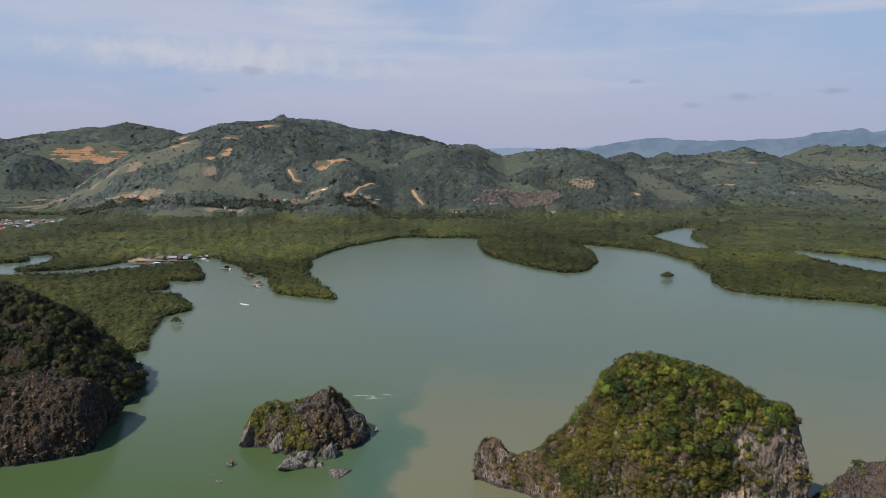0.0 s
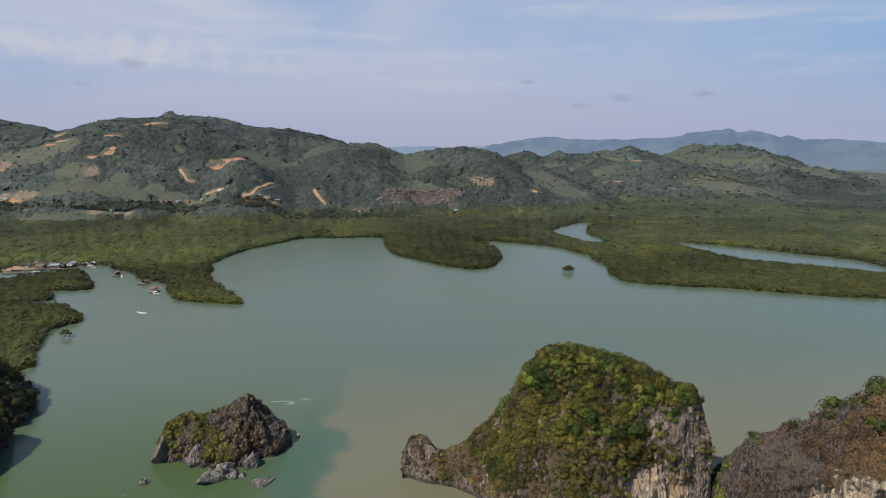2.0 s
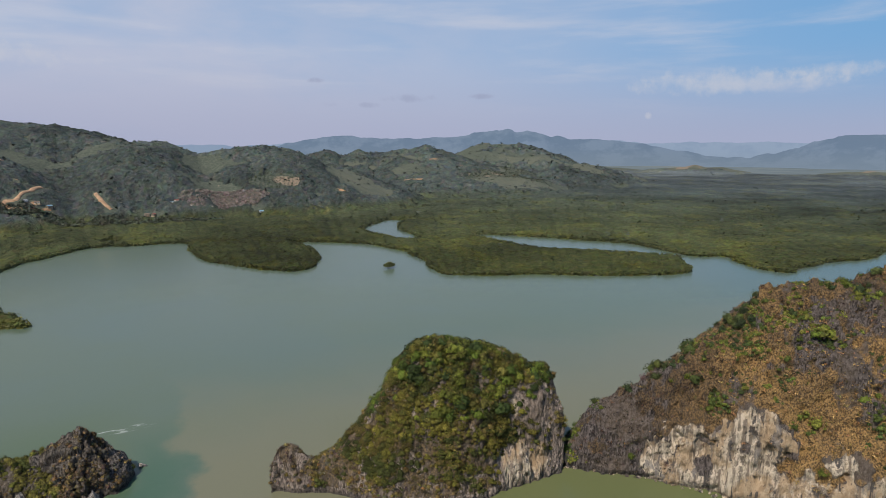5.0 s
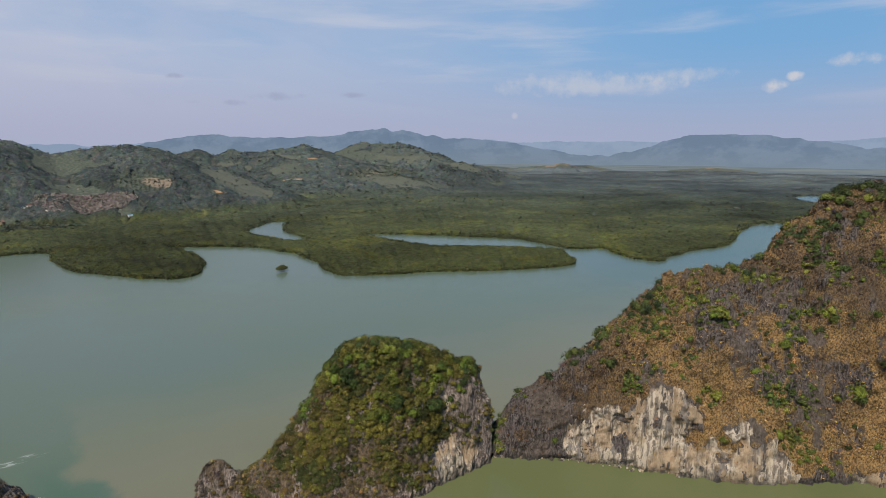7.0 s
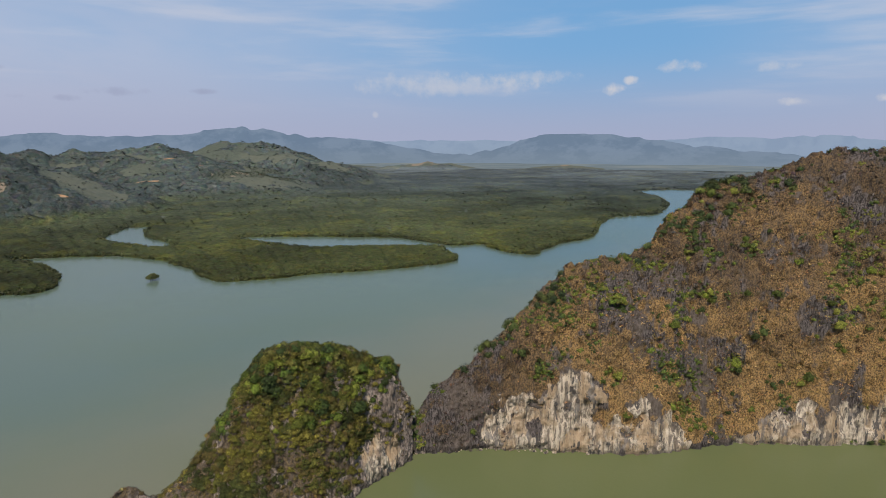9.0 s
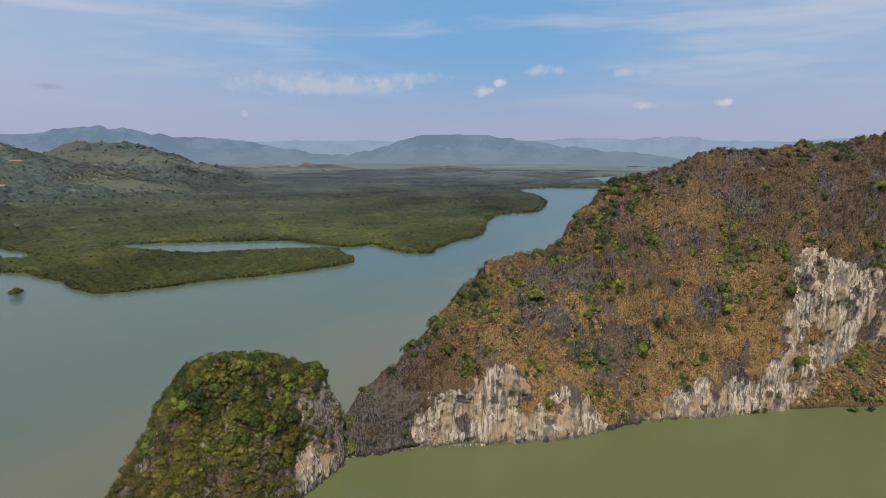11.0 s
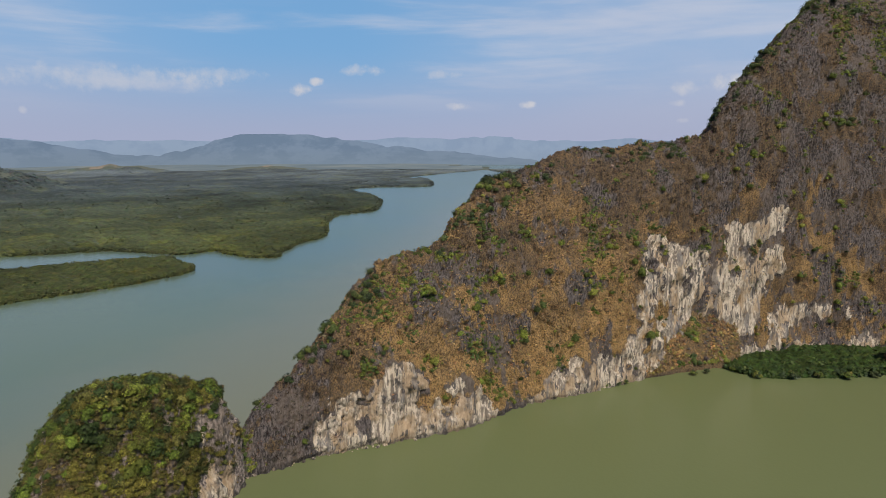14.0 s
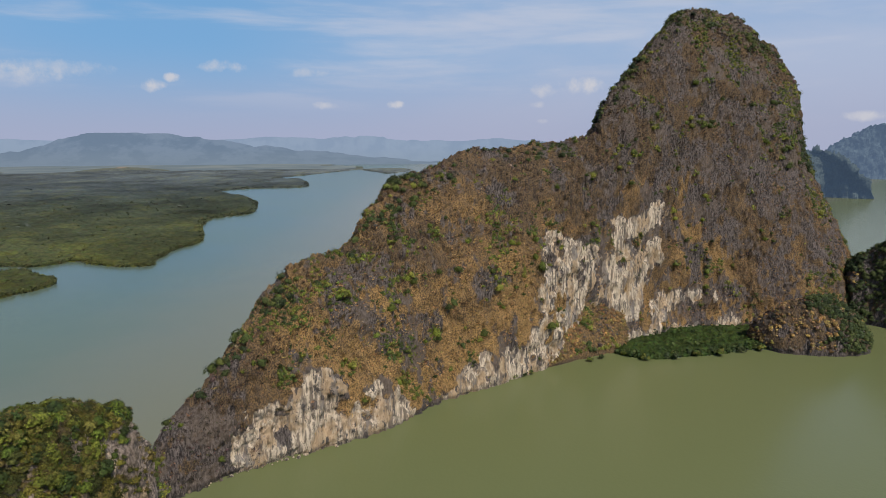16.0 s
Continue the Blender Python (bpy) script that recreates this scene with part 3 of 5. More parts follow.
def build_far_ridge(name, tops, foot, mat, label, seed):
    p = smooth(tops, 24 * len(tops))
    n = len(p)
    lump = fbm(flat3(np.arange(n) * 0.16, np.zeros(n)), seed, 5)
    rows = []
    for k, w in enumerate(np.linspace(0, 1, 9)):
        way = p[:, :2] / np.hypot(p[:, 0], p[:, 1])[:, None]
        z = -3 + (p[:, 2] + 10 * lump + 3) * w ** 1.3
        near = p[:, :2] - way * (foot * (1 - w))[..., None] if np.ndim(foot) else p[:, :2] - way * foot * (1 - w)
        rows.append(np.column_stack([near, z]))
    tagged(new(name, mesh_of(name, np.concatenate(rows), grid_faces(9, n), mat, shade=True)), label, "hills", kind="structure")


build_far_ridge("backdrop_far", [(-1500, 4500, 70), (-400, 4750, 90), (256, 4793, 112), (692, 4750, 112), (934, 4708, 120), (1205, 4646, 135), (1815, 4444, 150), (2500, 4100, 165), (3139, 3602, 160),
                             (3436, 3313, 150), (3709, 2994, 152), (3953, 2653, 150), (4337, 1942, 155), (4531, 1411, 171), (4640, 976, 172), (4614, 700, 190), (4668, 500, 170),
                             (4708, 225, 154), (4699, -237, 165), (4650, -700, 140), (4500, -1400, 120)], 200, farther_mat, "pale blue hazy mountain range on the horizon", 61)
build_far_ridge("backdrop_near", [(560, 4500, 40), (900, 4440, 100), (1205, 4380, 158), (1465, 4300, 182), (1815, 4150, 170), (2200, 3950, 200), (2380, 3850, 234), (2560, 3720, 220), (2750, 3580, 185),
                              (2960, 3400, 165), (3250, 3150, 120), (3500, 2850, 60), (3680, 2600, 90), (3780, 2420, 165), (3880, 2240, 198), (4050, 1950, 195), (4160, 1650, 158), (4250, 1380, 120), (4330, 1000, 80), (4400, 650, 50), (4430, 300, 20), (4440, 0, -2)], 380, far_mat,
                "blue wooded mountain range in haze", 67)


def build_far_plain():
    m, t, b = material("hazy_plain")
    n1, n2 = noise_at(t, 0.004, 6), noise_at(t, 0.0012, 4)
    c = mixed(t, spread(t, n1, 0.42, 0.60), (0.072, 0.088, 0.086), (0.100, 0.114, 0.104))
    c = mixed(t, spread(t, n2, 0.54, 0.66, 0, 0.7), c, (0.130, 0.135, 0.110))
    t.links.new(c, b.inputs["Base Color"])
    # blue haze painted on as the plain's own emission
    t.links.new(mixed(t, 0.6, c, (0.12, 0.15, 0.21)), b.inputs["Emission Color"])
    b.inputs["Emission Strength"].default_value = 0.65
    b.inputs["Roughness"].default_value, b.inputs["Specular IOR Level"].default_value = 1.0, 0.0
    ring, turn = np.linspace(3250, 4840, 24), np.radians(np.arange(-40, 84, 1.0))
    r, a = np.meshgrid(ring, turn, indexing="ij")
    x, y = (-45 + r * np.sin(a)).ravel(), (45 + r * np.cos(a)).ravel()
    z = 4 + 3 * fbm(flat3(x, y) / 300, 59, 3)
    faces = grid_faces(len(ring), len(turn))
    faces = faces[(land(x, y)[faces] > 20).all(1)]
    used, inv = np.unique(faces, return_inverse=True)
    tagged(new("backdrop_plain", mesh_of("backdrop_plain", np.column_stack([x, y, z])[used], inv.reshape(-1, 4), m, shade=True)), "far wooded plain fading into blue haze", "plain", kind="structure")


build_far_plain()


# ---- limestone ----
def loft(name, front, crest, back, across, along, steep, seed, rough=1.0, notch=1.2, pale=None):
    """A limestone ridge: a face from the front foot over the crest to the back foot.
    steep: share of the height that stands as a sheer cliff in front."""
    n = along
    f, c, b = smooth(front, n), smooth(crest, n), smooth(back, n)
    c[:, 2] = np.maximum(c[:, 2], 0.3)
    close = (np.clip(np.minimum(np.arange(n), n - 1 - np.arange(n)) / 7.0, 0, 1) ** 0.5)[:, None]
    c[:, 2] = -1 + (c[:, 2] + 1) * close[:, 0]
    f, b = c[:, :2] + (f - c[:, :2]) * close, c[:, :2] + (b - c[:, :2]) * close
    w = np.linspace(0, 1, across)
    rows = []
    for s in w:                                   # front face, foot to crest
        sh = np.where(s < steep, 0.10 * s / max(steep, 0.01), 0.10 + 0.90 * ((s - steep) / (1 - steep)) ** 1.25)
        q = f + (c[:, :2] - f) * sh
        rows.append(np.column_stack([q, -2 + (c[:, 2] + 2) * np.sin(s * np.pi / 2) ** 0.92]))
    wb = np.linspace(0, 1, max(across // 3, 8))
    for s in wb[1:]:                              # back face, crest to foot
        sh = s ** 0.75
        q = c[:, :2] + (b - c[:, :2]) * sh
        rows.append(np.column_stack([q, -2 + (c[:, 2] + 2) * np.cos(s * np.pi / 2) ** 0.8]))
    v = np.stack(rows)                            # rows x n x 3
    du, dv = np.gradient(v, axis=1), np.gradient(v, axis=0)
    nor = np.cross(du, dv)
    nor /= np.linalg.norm(nor, axis=-1, keepdims=True) + 1e-9
    mid = (f.mean(0) + b.mean(0)) / 2
    out = v[:, :, :2] - (f + b)[None] / 2
    sign = np.sign((nor[..., :2] * out).sum(-1) + nor[..., 2] * 3 + 1e-6)
    nor *= np.median(sign)
    p, nr = v.reshape(-1, 3), nor.reshape(-1, 3)
    push = 2.6 * fbm(p / (24, 24, 30), seed, 3) + 1.5 * fbm(p / (7, 7, 16), seed + 3, 3)
    rib = 1 - np.abs(fbm(p / (3.4, 3.4, 15), seed + 5, 3))
    knob = fbm(p / 2.2, seed + 7, 3)
    size = np.clip(np.repeat(c[None, :, 2], len(rows), 0).ravel() / 40, 0.25, 1)
    push = rough * size * (push + 2.1 * (rib - 0.75) + 0.8 * knob + 0.4 * fbm(p / 0.9, seed + 8, 2) - 1.5 * np.clip(p[:, 2] / 14, 0, 1))
    z = p[:, 2]
    push -= notch * np.exp(-((z - 0.6) / 1.3) ** 2)
    p = p + nr * push[:, None]
    side = np.repeat(np.concatenate([w - 1, wb[1:]]), n)    # -1 front foot, 0 crest, 1 back foot
    floats = {"tide": np.clip(1 - np.abs(z - 0.2) / 1.4, 0, 1) * 0.85}
    u = np.tile(np.linspace(0, 1, n), len(rows))
    mask = pale(u, z, side, p) if pale else np.zeros(len(p))
    # fluted hollows in the bare cliffs, broken pinnacles along the crest
    hollow = 1 - 2.2 * np.abs(fbm(p / (2.4, 2.4, 12), seed + 21, 3)) + 1.1 * fbm(p / (6, 6, 9), seed + 23, 2)
    p = p + nr * (1.2 * np.clip(mask, 0, 1) * hollow * size * np.clip((z - 0.5) / 4, 0, 1))[:, None]
    spike = np.clip(fbm(p / (2.6, 2.6, 40), seed + 25, 3), 0, 1) * np.exp(-(side / 0.14) ** 2) + 0.35 * np.clip(fbm(p / (2.0, 2.0, 30), seed + 27, 2), 0, 1) * (1 - mask)
    p[:, 2] += np.where(z > 6, 3.2 * rough * size * spike, 0)
    floats["pale"] = mask
    floats["scrub"] = np.clip(0.78 - 0.5 * np.clip((155 - p[:, 0]) / 15, 0, 1) * (p[:, 0] > 110) - 0.35 * np.clip((p[:, 0] - 325) / 40, 0, 1) * (p[:, 0] < 600) + 0.9 * fbm(p / 14, seed + 9, 3) + 0.6 * fbm(p / (2.5, 2.5, 5), seed + 11, 2) - 1.6 * mask, 0, 1) * (z > 3)
    return p, grid_faces(len(rows), n), floats, u, side


def face_samples(p, faces, count, rng, weight):
    """Random places on the faces, by area and weight: place, normal and face."""
    a, b, c, d = (p[faces[:, k]] for k in range(4))
    cr = np.cross(c - a, d - b)
    area = np.linalg.norm(cr, axis=1) / 2
    nor = cr / (2 * area[:, None] + 1e-9)
    w = area * weight
    pick = rng.choice(len(faces), count, p=w / w.sum())
    s, t = rng.random((2, count, 1))
    q = (a[pick] * (1 - s) + b[pick] * s) * (1 - t) + (d[pick] * (1 - s) + c[pick] * s) * t
    return q, nor[pick], pick


# ---- foliage ----
def bush_kinds(rng, kinds, fineness, sprays, blade, flat=0.85):
    """Dense lumpy bushes about one metre in radius, of many small leaf faces, with loose sprays round them: corners of each kind, and faces."""
    bm = bmesh.new()
    bmesh.ops.create_icosphere(bm, subdivisions=fineness, radius=1)
    ico = np.array([v.co[:] for v in bm.verts])
    tri = np.array([[v.index for v in f.verts] for f in bm.faces])
    bm.free()
    tri = tri[ico[tri].mean(1)[:, 2] > -0.45]
    loose = clump_kinds(rng, kinds, sprays, blade, flat, -0.3, 0.3, 0.26)
    out = []
    for k in range(kinds):
        lobes = rng.normal(size=(6, 3))
        lobes /= np.linalg.norm(lobes, axis=1, keepdims=True)
        r = 0.50 + 0.32 * np.clip((ico @ lobes.T).max(1), 0, 1) ** 2 + 0.11 * rng.normal(size=len(ico))
        out.append(np.concatenate([ico * r[:, None] * (1, 1, flat), loose[k].reshape(-1, 3)]))
    return np.stack(out), np.concatenate([tri, len(ico) + np.arange(sprays * 3).reshape(-1, 3)])


def clump_kinds(rng, kinds, leaves, size, flat=0.8, low=-0.35, lift=0.25, loose=0.45):
    """Loose clumps of leaf sprays, about one metre in radius: (kinds, leaves, 3, 3)."""
    out = []
    for _ in range(kinds):
        way = rng.normal(size=(leaves * 4 + 24, 3))
        way /= np.linalg.norm(way, axis=1, keepdims=True)
        way = way[way[:, 2] > low][:leaves]
        lobes = rng.normal(size=(5, 3))
        lobes /= np.linalg.norm(lobes, axis=1, keepdims=True)
        r = 0.68 + 0.28 * (way @ lobes.T).max(1) + rng.normal(size=len(way)) * 0.07
        mid = way * r[:, None] * (1, 1, flat)
        nor = way + rng.normal(size=way.shape) * loose + (0, 0, lift)
        nor /= np.linalg.norm(nor, axis=1, keepdims=True)
        a = np.cross(nor, rng.normal(size=way.shape))
        a /= np.linalg.norm(a, axis=1, keepdims=True) + 1e-9
        b = np.cross(nor, a)
        s = size * (0.65 + 0.7 * rng.random((len(way), 1)))
        tip = mid + nor * s * 0.25
        out.append(np.stack([mid - a * s - b * s * 0.5, tip + b * s, mid + a * s - b * s * 0.5], axis=1))
    return np.stack(out)


def tuft_kinds(rng, kinds, blades, width):
    """Dry tufts about one metre in radius: narrow upright blades and twigs spreading from the root."""
    out = []
    for _ in range(kinds):
        way = rng.normal(size=(blades, 3)) * (1, 1, 0.7) + (0, 0, 0.55)
        way /= np.linalg.norm(way, axis=1, keepdims=True)
        side = np.cross(way, rng.normal(size=way.shape))
        side /= np.linalg.norm(side, axis=1, keepdims=True) + 1e-9
        root = rng.normal(size=way.shape) * (0.32, 0.32, 0.12)
        w = width * (0.6 + 0.9 * rng.random((blades, 1)))
        out.append(np.concatenate([root - side * w, root + side * w, root + way * (0.55 + 0.55 * rng.random((blades, 1)))], axis=1))
    v = np.stack(out).reshape(kinds, blades * 3, 3)
    return v, np.arange(blades * 3).reshape(-1, 3)


def foliage(name, kinds, places, sizes, tones, rng, stretch=1.0):
    """All the clumps in one mesh. sizes: radius; tones: colours."""
    n = len(places)
    if isinstance(kinds, tuple):
        corners, tri, mat = kinds[0][:, :, None, :], kinds[1], scrub_leaf
    else:
        corners, tri, mat = kinds, np.arange(kinds.shape[1] * 3).reshape(-1, 3), leaf
    k = rng.integers(0, len(corners), n)
    a = rng.random(n) * 2 * np.pi
    rot = np.zeros((n, 3, 3))
    rot[:, 0, 0], rot[:, 0, 1], rot[:, 1, 0], rot[:, 1, 1], rot[:, 2, 2] = np.cos(a), -np.sin(a), np.sin(a), np.cos(a), stretch
    v = np.einsum("nij,nlqj->nlqi", rot, corners[k]) * sizes[:, None, None, None] + places[:, None, None, :]
    per = corners.shape[1] * corners.shape[2]
    faces = (tri[None] + per * np.arange(n)[:, None, None]).reshape(-1, 3)
    return mesh_of(name, v.reshape(-1, 3), faces, mat, colours=np.repeat(tones, per, axis=0))


def palette(rng, n, colours, weights, vary=0.17):
    c = np.array(colours)[rng.choice(len(colours), n, p=np.array(weights) / np.sum(weights))]
    return c * (1 + vary * rng.normal(size=(n, 1))).clip(0.45, 1.7) * (1 + 0.08 * rng.normal(size=(n, 3))).clip(0.7, 1.3)


GREENS = [(0.100, 0.115, 0.020), (0.068, 0.088, 0.018), (0.140, 0.135, 0.026), (0.045, 0.062, 0.018)]
DRIES = [(0.215, 0.130, 0.050), (0.165, 0.106, 0.047), (0.255, 0.165, 0.060), (0.118, 0.082, 0.045), (0.205, 0.152, 0.048)]
# greens darkened to carry the shade of the west headland
SHADED_GREENS = [(0.020, 0.026, 0.008), (0.030, 0.035, 0.010), (0.013, 0.018, 0.007), (0.052, 0.054, 0.014)]
DARKS = [(0.035, 0.050, 0.014), (0.050, 0.062, 0.018), (0.026, 0.038, 0.014)]
GREYS = [(0.100, 0.078, 0.062), (0.068, 0.055, 0.046), (0.135, 0.100, 0.072)]
MANGROVES = [(0.064, 0.071, 0.021), (0.055, 0.063, 0.020), (0.074, 0.079, 0.024), (0.048, 0.056, 0.019)]
# leaf colours greyed and blued to stand in for distance haze
HAZED_MANGROVES = [(0.049, 0.061, 0.054), (0.044, 0.056, 0.051), (0.055, 0.065, 0.055), (0.041, 0.053, 0.051)]
HAZED_UPLANDS = [(0.067, 0.080, 0.069), (0.077, 0.089, 0.072), (0.096, 0.100, 0.078), (0.052, 0.065, 0.062)]


def shrubs(name, parent, p, faces, floats, count, seed, green, size=(0.9, 2.0), fineness=1, label="", greens=GREENS, dries=DRIES, where=None):
    """Scrub on a limestone face; green(place, normal) gives the share of green, where(place) the density."""
    rng = np.random.default_rng(seed)
    bare = floats["pale"][faces].mean(1)
    mid = p[faces].mean(1)
    lump = fbm(mid / 9, seed, 3) + 0.5 * fbm(mid / (2.5, 2.5, 6), seed + 1, 2)
    w = np.clip(1.0 - 1.5 * bare + 0.9 * lump, 0.02, 1.6) * (mid[:, 2] > 2.6)
    w = w * where(mid) if where else w
    q, nor, pick = face_samples(p, faces, count, rng, w)
    g = green(q, nor) + 0.55 * fbm(q / 16, seed + 2, 3) + 0.25 * fbm(q / 5, seed + 4, 2)
    is_green = g > 0.5
    dry = palette(rng, count, dries, np.ones(len(dries)))
    dull = fbm(q / (30, 30, 18), seed + 6, 3) + 0.4 * rng.normal(size=count) + 0.55 * np.clip((q[:, 2] - 75) / 40, 0, 1) + 0.45 * np.clip((q[:, 0] - 315) / 40, 0, 1) + (0.5 if count > 20000 else 0) * np.clip((152 - q[:, 0]) / 15, 0, 1) > 0.42
    dry = np.where(dull[:, None], palette(rng, count, GREYS, (1, 1, 1)), dry)
    shades = np.array(sorted(greens, key=sum))
    pick_shade = ((fbm(q / 4.5, seed + 31, 2) * 0.8 + 0.5 + 0.20 * rng.normal(size=count)) * len(shades)).astype(int).clip(0, len(shades) - 1)
    tone = np.where(is_green[:, None], shades[pick_shade] * (1 + 0.10 * rng.normal(size=(count, 1))).clip(0.6, 1.4), dry)
    tone = tone * (1 + 0.30 * fbm(q / 7, seed + 8, 2) + 0.10 * rng.normal(size=count)).clip(0.45, 1.4)[:, None]
    if count > 20000:
        rel = q[:, 2] / np.interp(q[:, 0], (126, 150, 192, 258, 344, 400, 440), (20, 33, 76, 114, 136, 214, 237))
        zone = np.clip(np.interp(q[:, 0], (140, 165, 210, 260, 330), (0.9, 1.6, 1.65, 1.22, 1.05)) - 1.45 * rel + 0.55 * fbm(q / 26, seed + 12, 3) + 0.3 * fbm(q / 8, seed + 13, 2) + 0.25 * rng.normal(size=count), 0, 1) * np.clip((q[:, 0] - 148) / 30, 0, 1)
        tall = np.clip((q[:, 0] - 345) / 25, 0, 1)
        high = palette(rng, count, [(0.080, 0.052, 0.046), (0.042, 0.032, 0.031), (0.126, 0.069, 0.040), (0.045, 0.042, 0.020)], (3, 3, 2, 2))
        low = palette(rng, count, [(0.500, 0.286, 0.108), (0.410, 0.218, 0.092), (0.430, 0.284, 0.090), (0.205, 0.156, 0.048), (0.080, 0.058, 0.030)], (3, 3, 2.5, 2, 1.5))
        rust = palette(rng, count, [(0.200, 0.112, 0.048), (0.138, 0.086, 0.048), (0.225, 0.136, 0.056), (0.086, 0.066, 0.046)], (3, 3, 2, 2))
        share = (zone * 1.2 - 0.1 + 0.18 * rng.normal(size=count)).clip(0, 1)[:, None]
        warm = np.clip(0.45 + 0.5 * zone + 0.4 * fbm(q / (9, 9, 30), seed + 14, 2) + 0.2 * rng.normal(size=count), 0, 1)[:, None]
        mixd = (low * share + high * (1 - share)) * (1 - tall[:, None]) + (rust * warm + high * (1 - warm)) * tall[:, None]
        # random tufts darkened to paint shadow gaps and crevices, more of them high up
        mixd = mixd * np.where(rng.random(count) < 0.22 + 0.40 * np.clip(rel - 0.45, 0, 1), 0.36, 1.15)[:, None]
        tone = np.where(is_green[:, None], tone, mixd * (1 + 0.30 * fbm(q / 7, seed + 8, 2)).clip(0.5, 1.35)[:, None])
    tone = np.minimum(tone, (0.46, 0.30, 0.12))
    s = (size[0] + (size[1] - size[0]) * rng.random(count) ** 2.2) * np.where(is_green, 1.35, 0.85)
    q = q + nor * 0.05 * s[:, None]
    leafy = is_green if count > 20000 else np.ones(count, bool)
    kinds = bush_kinds(rng, 9, 1, *((72, 0.125) if fineness > 1 else (26, 0.19) if count > 20000 else (20, 0.21)))
    ob = under(name, foliage(name, kinds, q[leafy], s[leafy], tone[leafy], rng), parent, label, "stuff")
    if not leafy.all():
        dry = ~leafy
        under("dry_" + name, foliage("dry_" + name, tuft_kinds(rng, 12, 14, 0.115), q[dry], 1.25 * s[dry], tone[dry], rng), parent, "straw-coloured and grey dry tufts", "stuff")
    return ob


def build_long_ridge():
    front = [(121, 196), (129, 188), (143, 173), (163, 146), (191, 114), (218, 95), (240, 64), (265, 33), (297, 1), (322, -40), (342, -75), (350, -110), (352, -150), (362, -195), (380, -228)]
    crest = [(126, 204, 5), (134, 199, 20), (150, 188, 34), (183, 168, 65), (192, 161, 76), (217, 141, 82), (232, 132, 97), (258, 115, 114), (307, 59, 128), (344, -1, 136), (361, -21, 165), (400, -66, 214),
             (439, -109, 237), (450, -163, 216), (447, -198, 171), (444, -208, 118), (438, -232, 70), (425, -250, 10)]
    back = [(132, 210), (150, 206), (200, 188), (250, 163), (300, 125), (355, 70), (410, 0), (480, -60), (520, -110), (535, -170), (510, -230), (440, -262)]

    def pale(u, z, side, p):
        x = p[:, 0]
        ragged = 4 * fbm(flat3(x / 16, p[:, 1] / 16), 71, 3) + 3 * fbm(flat3(x / 3, p[:, 1] / 3, z / 8), 74, 2)
        tufts = np.clip((fbm(p / (8, 8, 9), 75, 3) - 0.30) * 3, 0, 1)
        # sheer foot of the first and the second buttress, with a wooded gully between
        top = np.interp(x, (140, 146, 152, 158, 164, 169, 174, 179, 183, 188, 193, 198, 203), (1, 14, 24, 27, 27, 35, 34, 26, 26, 32, 22, 18, -4))
        first = np.clip((top + ragged - z) / 5, 0, 1)
        top = np.interp(x, (212, 219, 226, 234, 248, 258, 266, 271, 282, 292, 300), (-8, 4, 13, 18, 21, 23, 32, 48, 52, 40, 10))
        second = np.clip((top + ragged - z) / 5, 0, 1) * np.clip((x - 210 - 0.25 * z) / 5, 0, 1)
        # the high scar over the cove: leaning bands of bare rock, with dark clefts between
        scar = np.zeros(len(x))
        for xa, za, xb, zb, wide in ((270, 36, 279, 66, 4), (279, 44, 289, 71, 5.5), (289, 30, 298, 66, 5.5), (298, 28, 304, 56, 3.5), (313, 44, 324, 77, 4.5), (316, 26, 321, 62, 5), (324, 74, 340, 85, 5), (322, 38, 333, 62, 4.5),
                                     (317, 20, 327, 42, 4), (334, 16, 346, 26, 5), (301, 34, 308, 66, 4), (307, 24, 315, 50, 4)):
            k = np.clip(((x - xa) * (xb - xa) + (z - za) * (zb - za)) / ((xb - xa) ** 2 + (zb - za) ** 2), 0, 1)
            d = np.hypot(x - xa - k * (xb - xa), (z - za - k * (zb - za)) * 0.8)
            scar = np.maximum(scar, np.clip((wide + 0.45 * ragged - d) / 2.5 + 0.5, 0, 1))
        cave = np.exp(-(((x - 340) / 3) ** 2 + ((z - 133) / 4) ** 2)) * (p[:, 1] > -16)
        m = np.maximum(np.maximum(first, second), scar) * (1 - 0.75 * tufts)
        return np.maximum(m, cave).clip(0, 1) * (side < 0)

    p, faces, floats, u, side = loft("ridge", front, crest, back, 170, 620, 0.16, 101, 1.0, pale=pale)
    t = thing("limestone_ridge", "long limestone ridge with dry scrub, pale cliffs, tall dome", "karst island", (260, 40, 0))
    rel = p[:, 2] / np.interp(p[:, 0], (126, 150, 192, 258, 344, 400, 440), (20, 33, 76, 114, 136, 214, 237))
    floats["gold"] = np.clip(np.interp(p[:, 0], (140, 165, 210, 260, 330), (0.9, 1.6, 1.65, 1.22, 1.05)) - 1.5 * rel + 0.7 * fbm(p / 26, 213, 3) + 0.4 * fbm(p / 6, 214, 2), 0, 1) * np.clip((p[:, 0] - 148) / 30, 0, 1) * np.clip((405 - p[:, 0]) / 50, 0.4, 1)
    under("rock", mesh_of("rock", p, faces, rock_mat, floats=floats, shade=False), t, "grey limestone with pale streaked cliffs")
    front_faces = side[faces].mean(1) < 0.22

    def green(q, nor):
        return 0.13 + 0.20 * (nor[:, 2] > 0.6) + 0.36 * np.exp(-((q[:, 0] - 185) / 22) ** 2) * (np.abs(q[:, 2] - 50) < 22) + 0.30 * (np.exp(-((q[:, 0] - 405) / 14) ** 2) * (q[:, 2] > 90))

    top = faces[(np.abs(side[faces].mean(1) + 0.06) < 0.20) & (p[faces][:, :, 2].mean(1) > 30)]
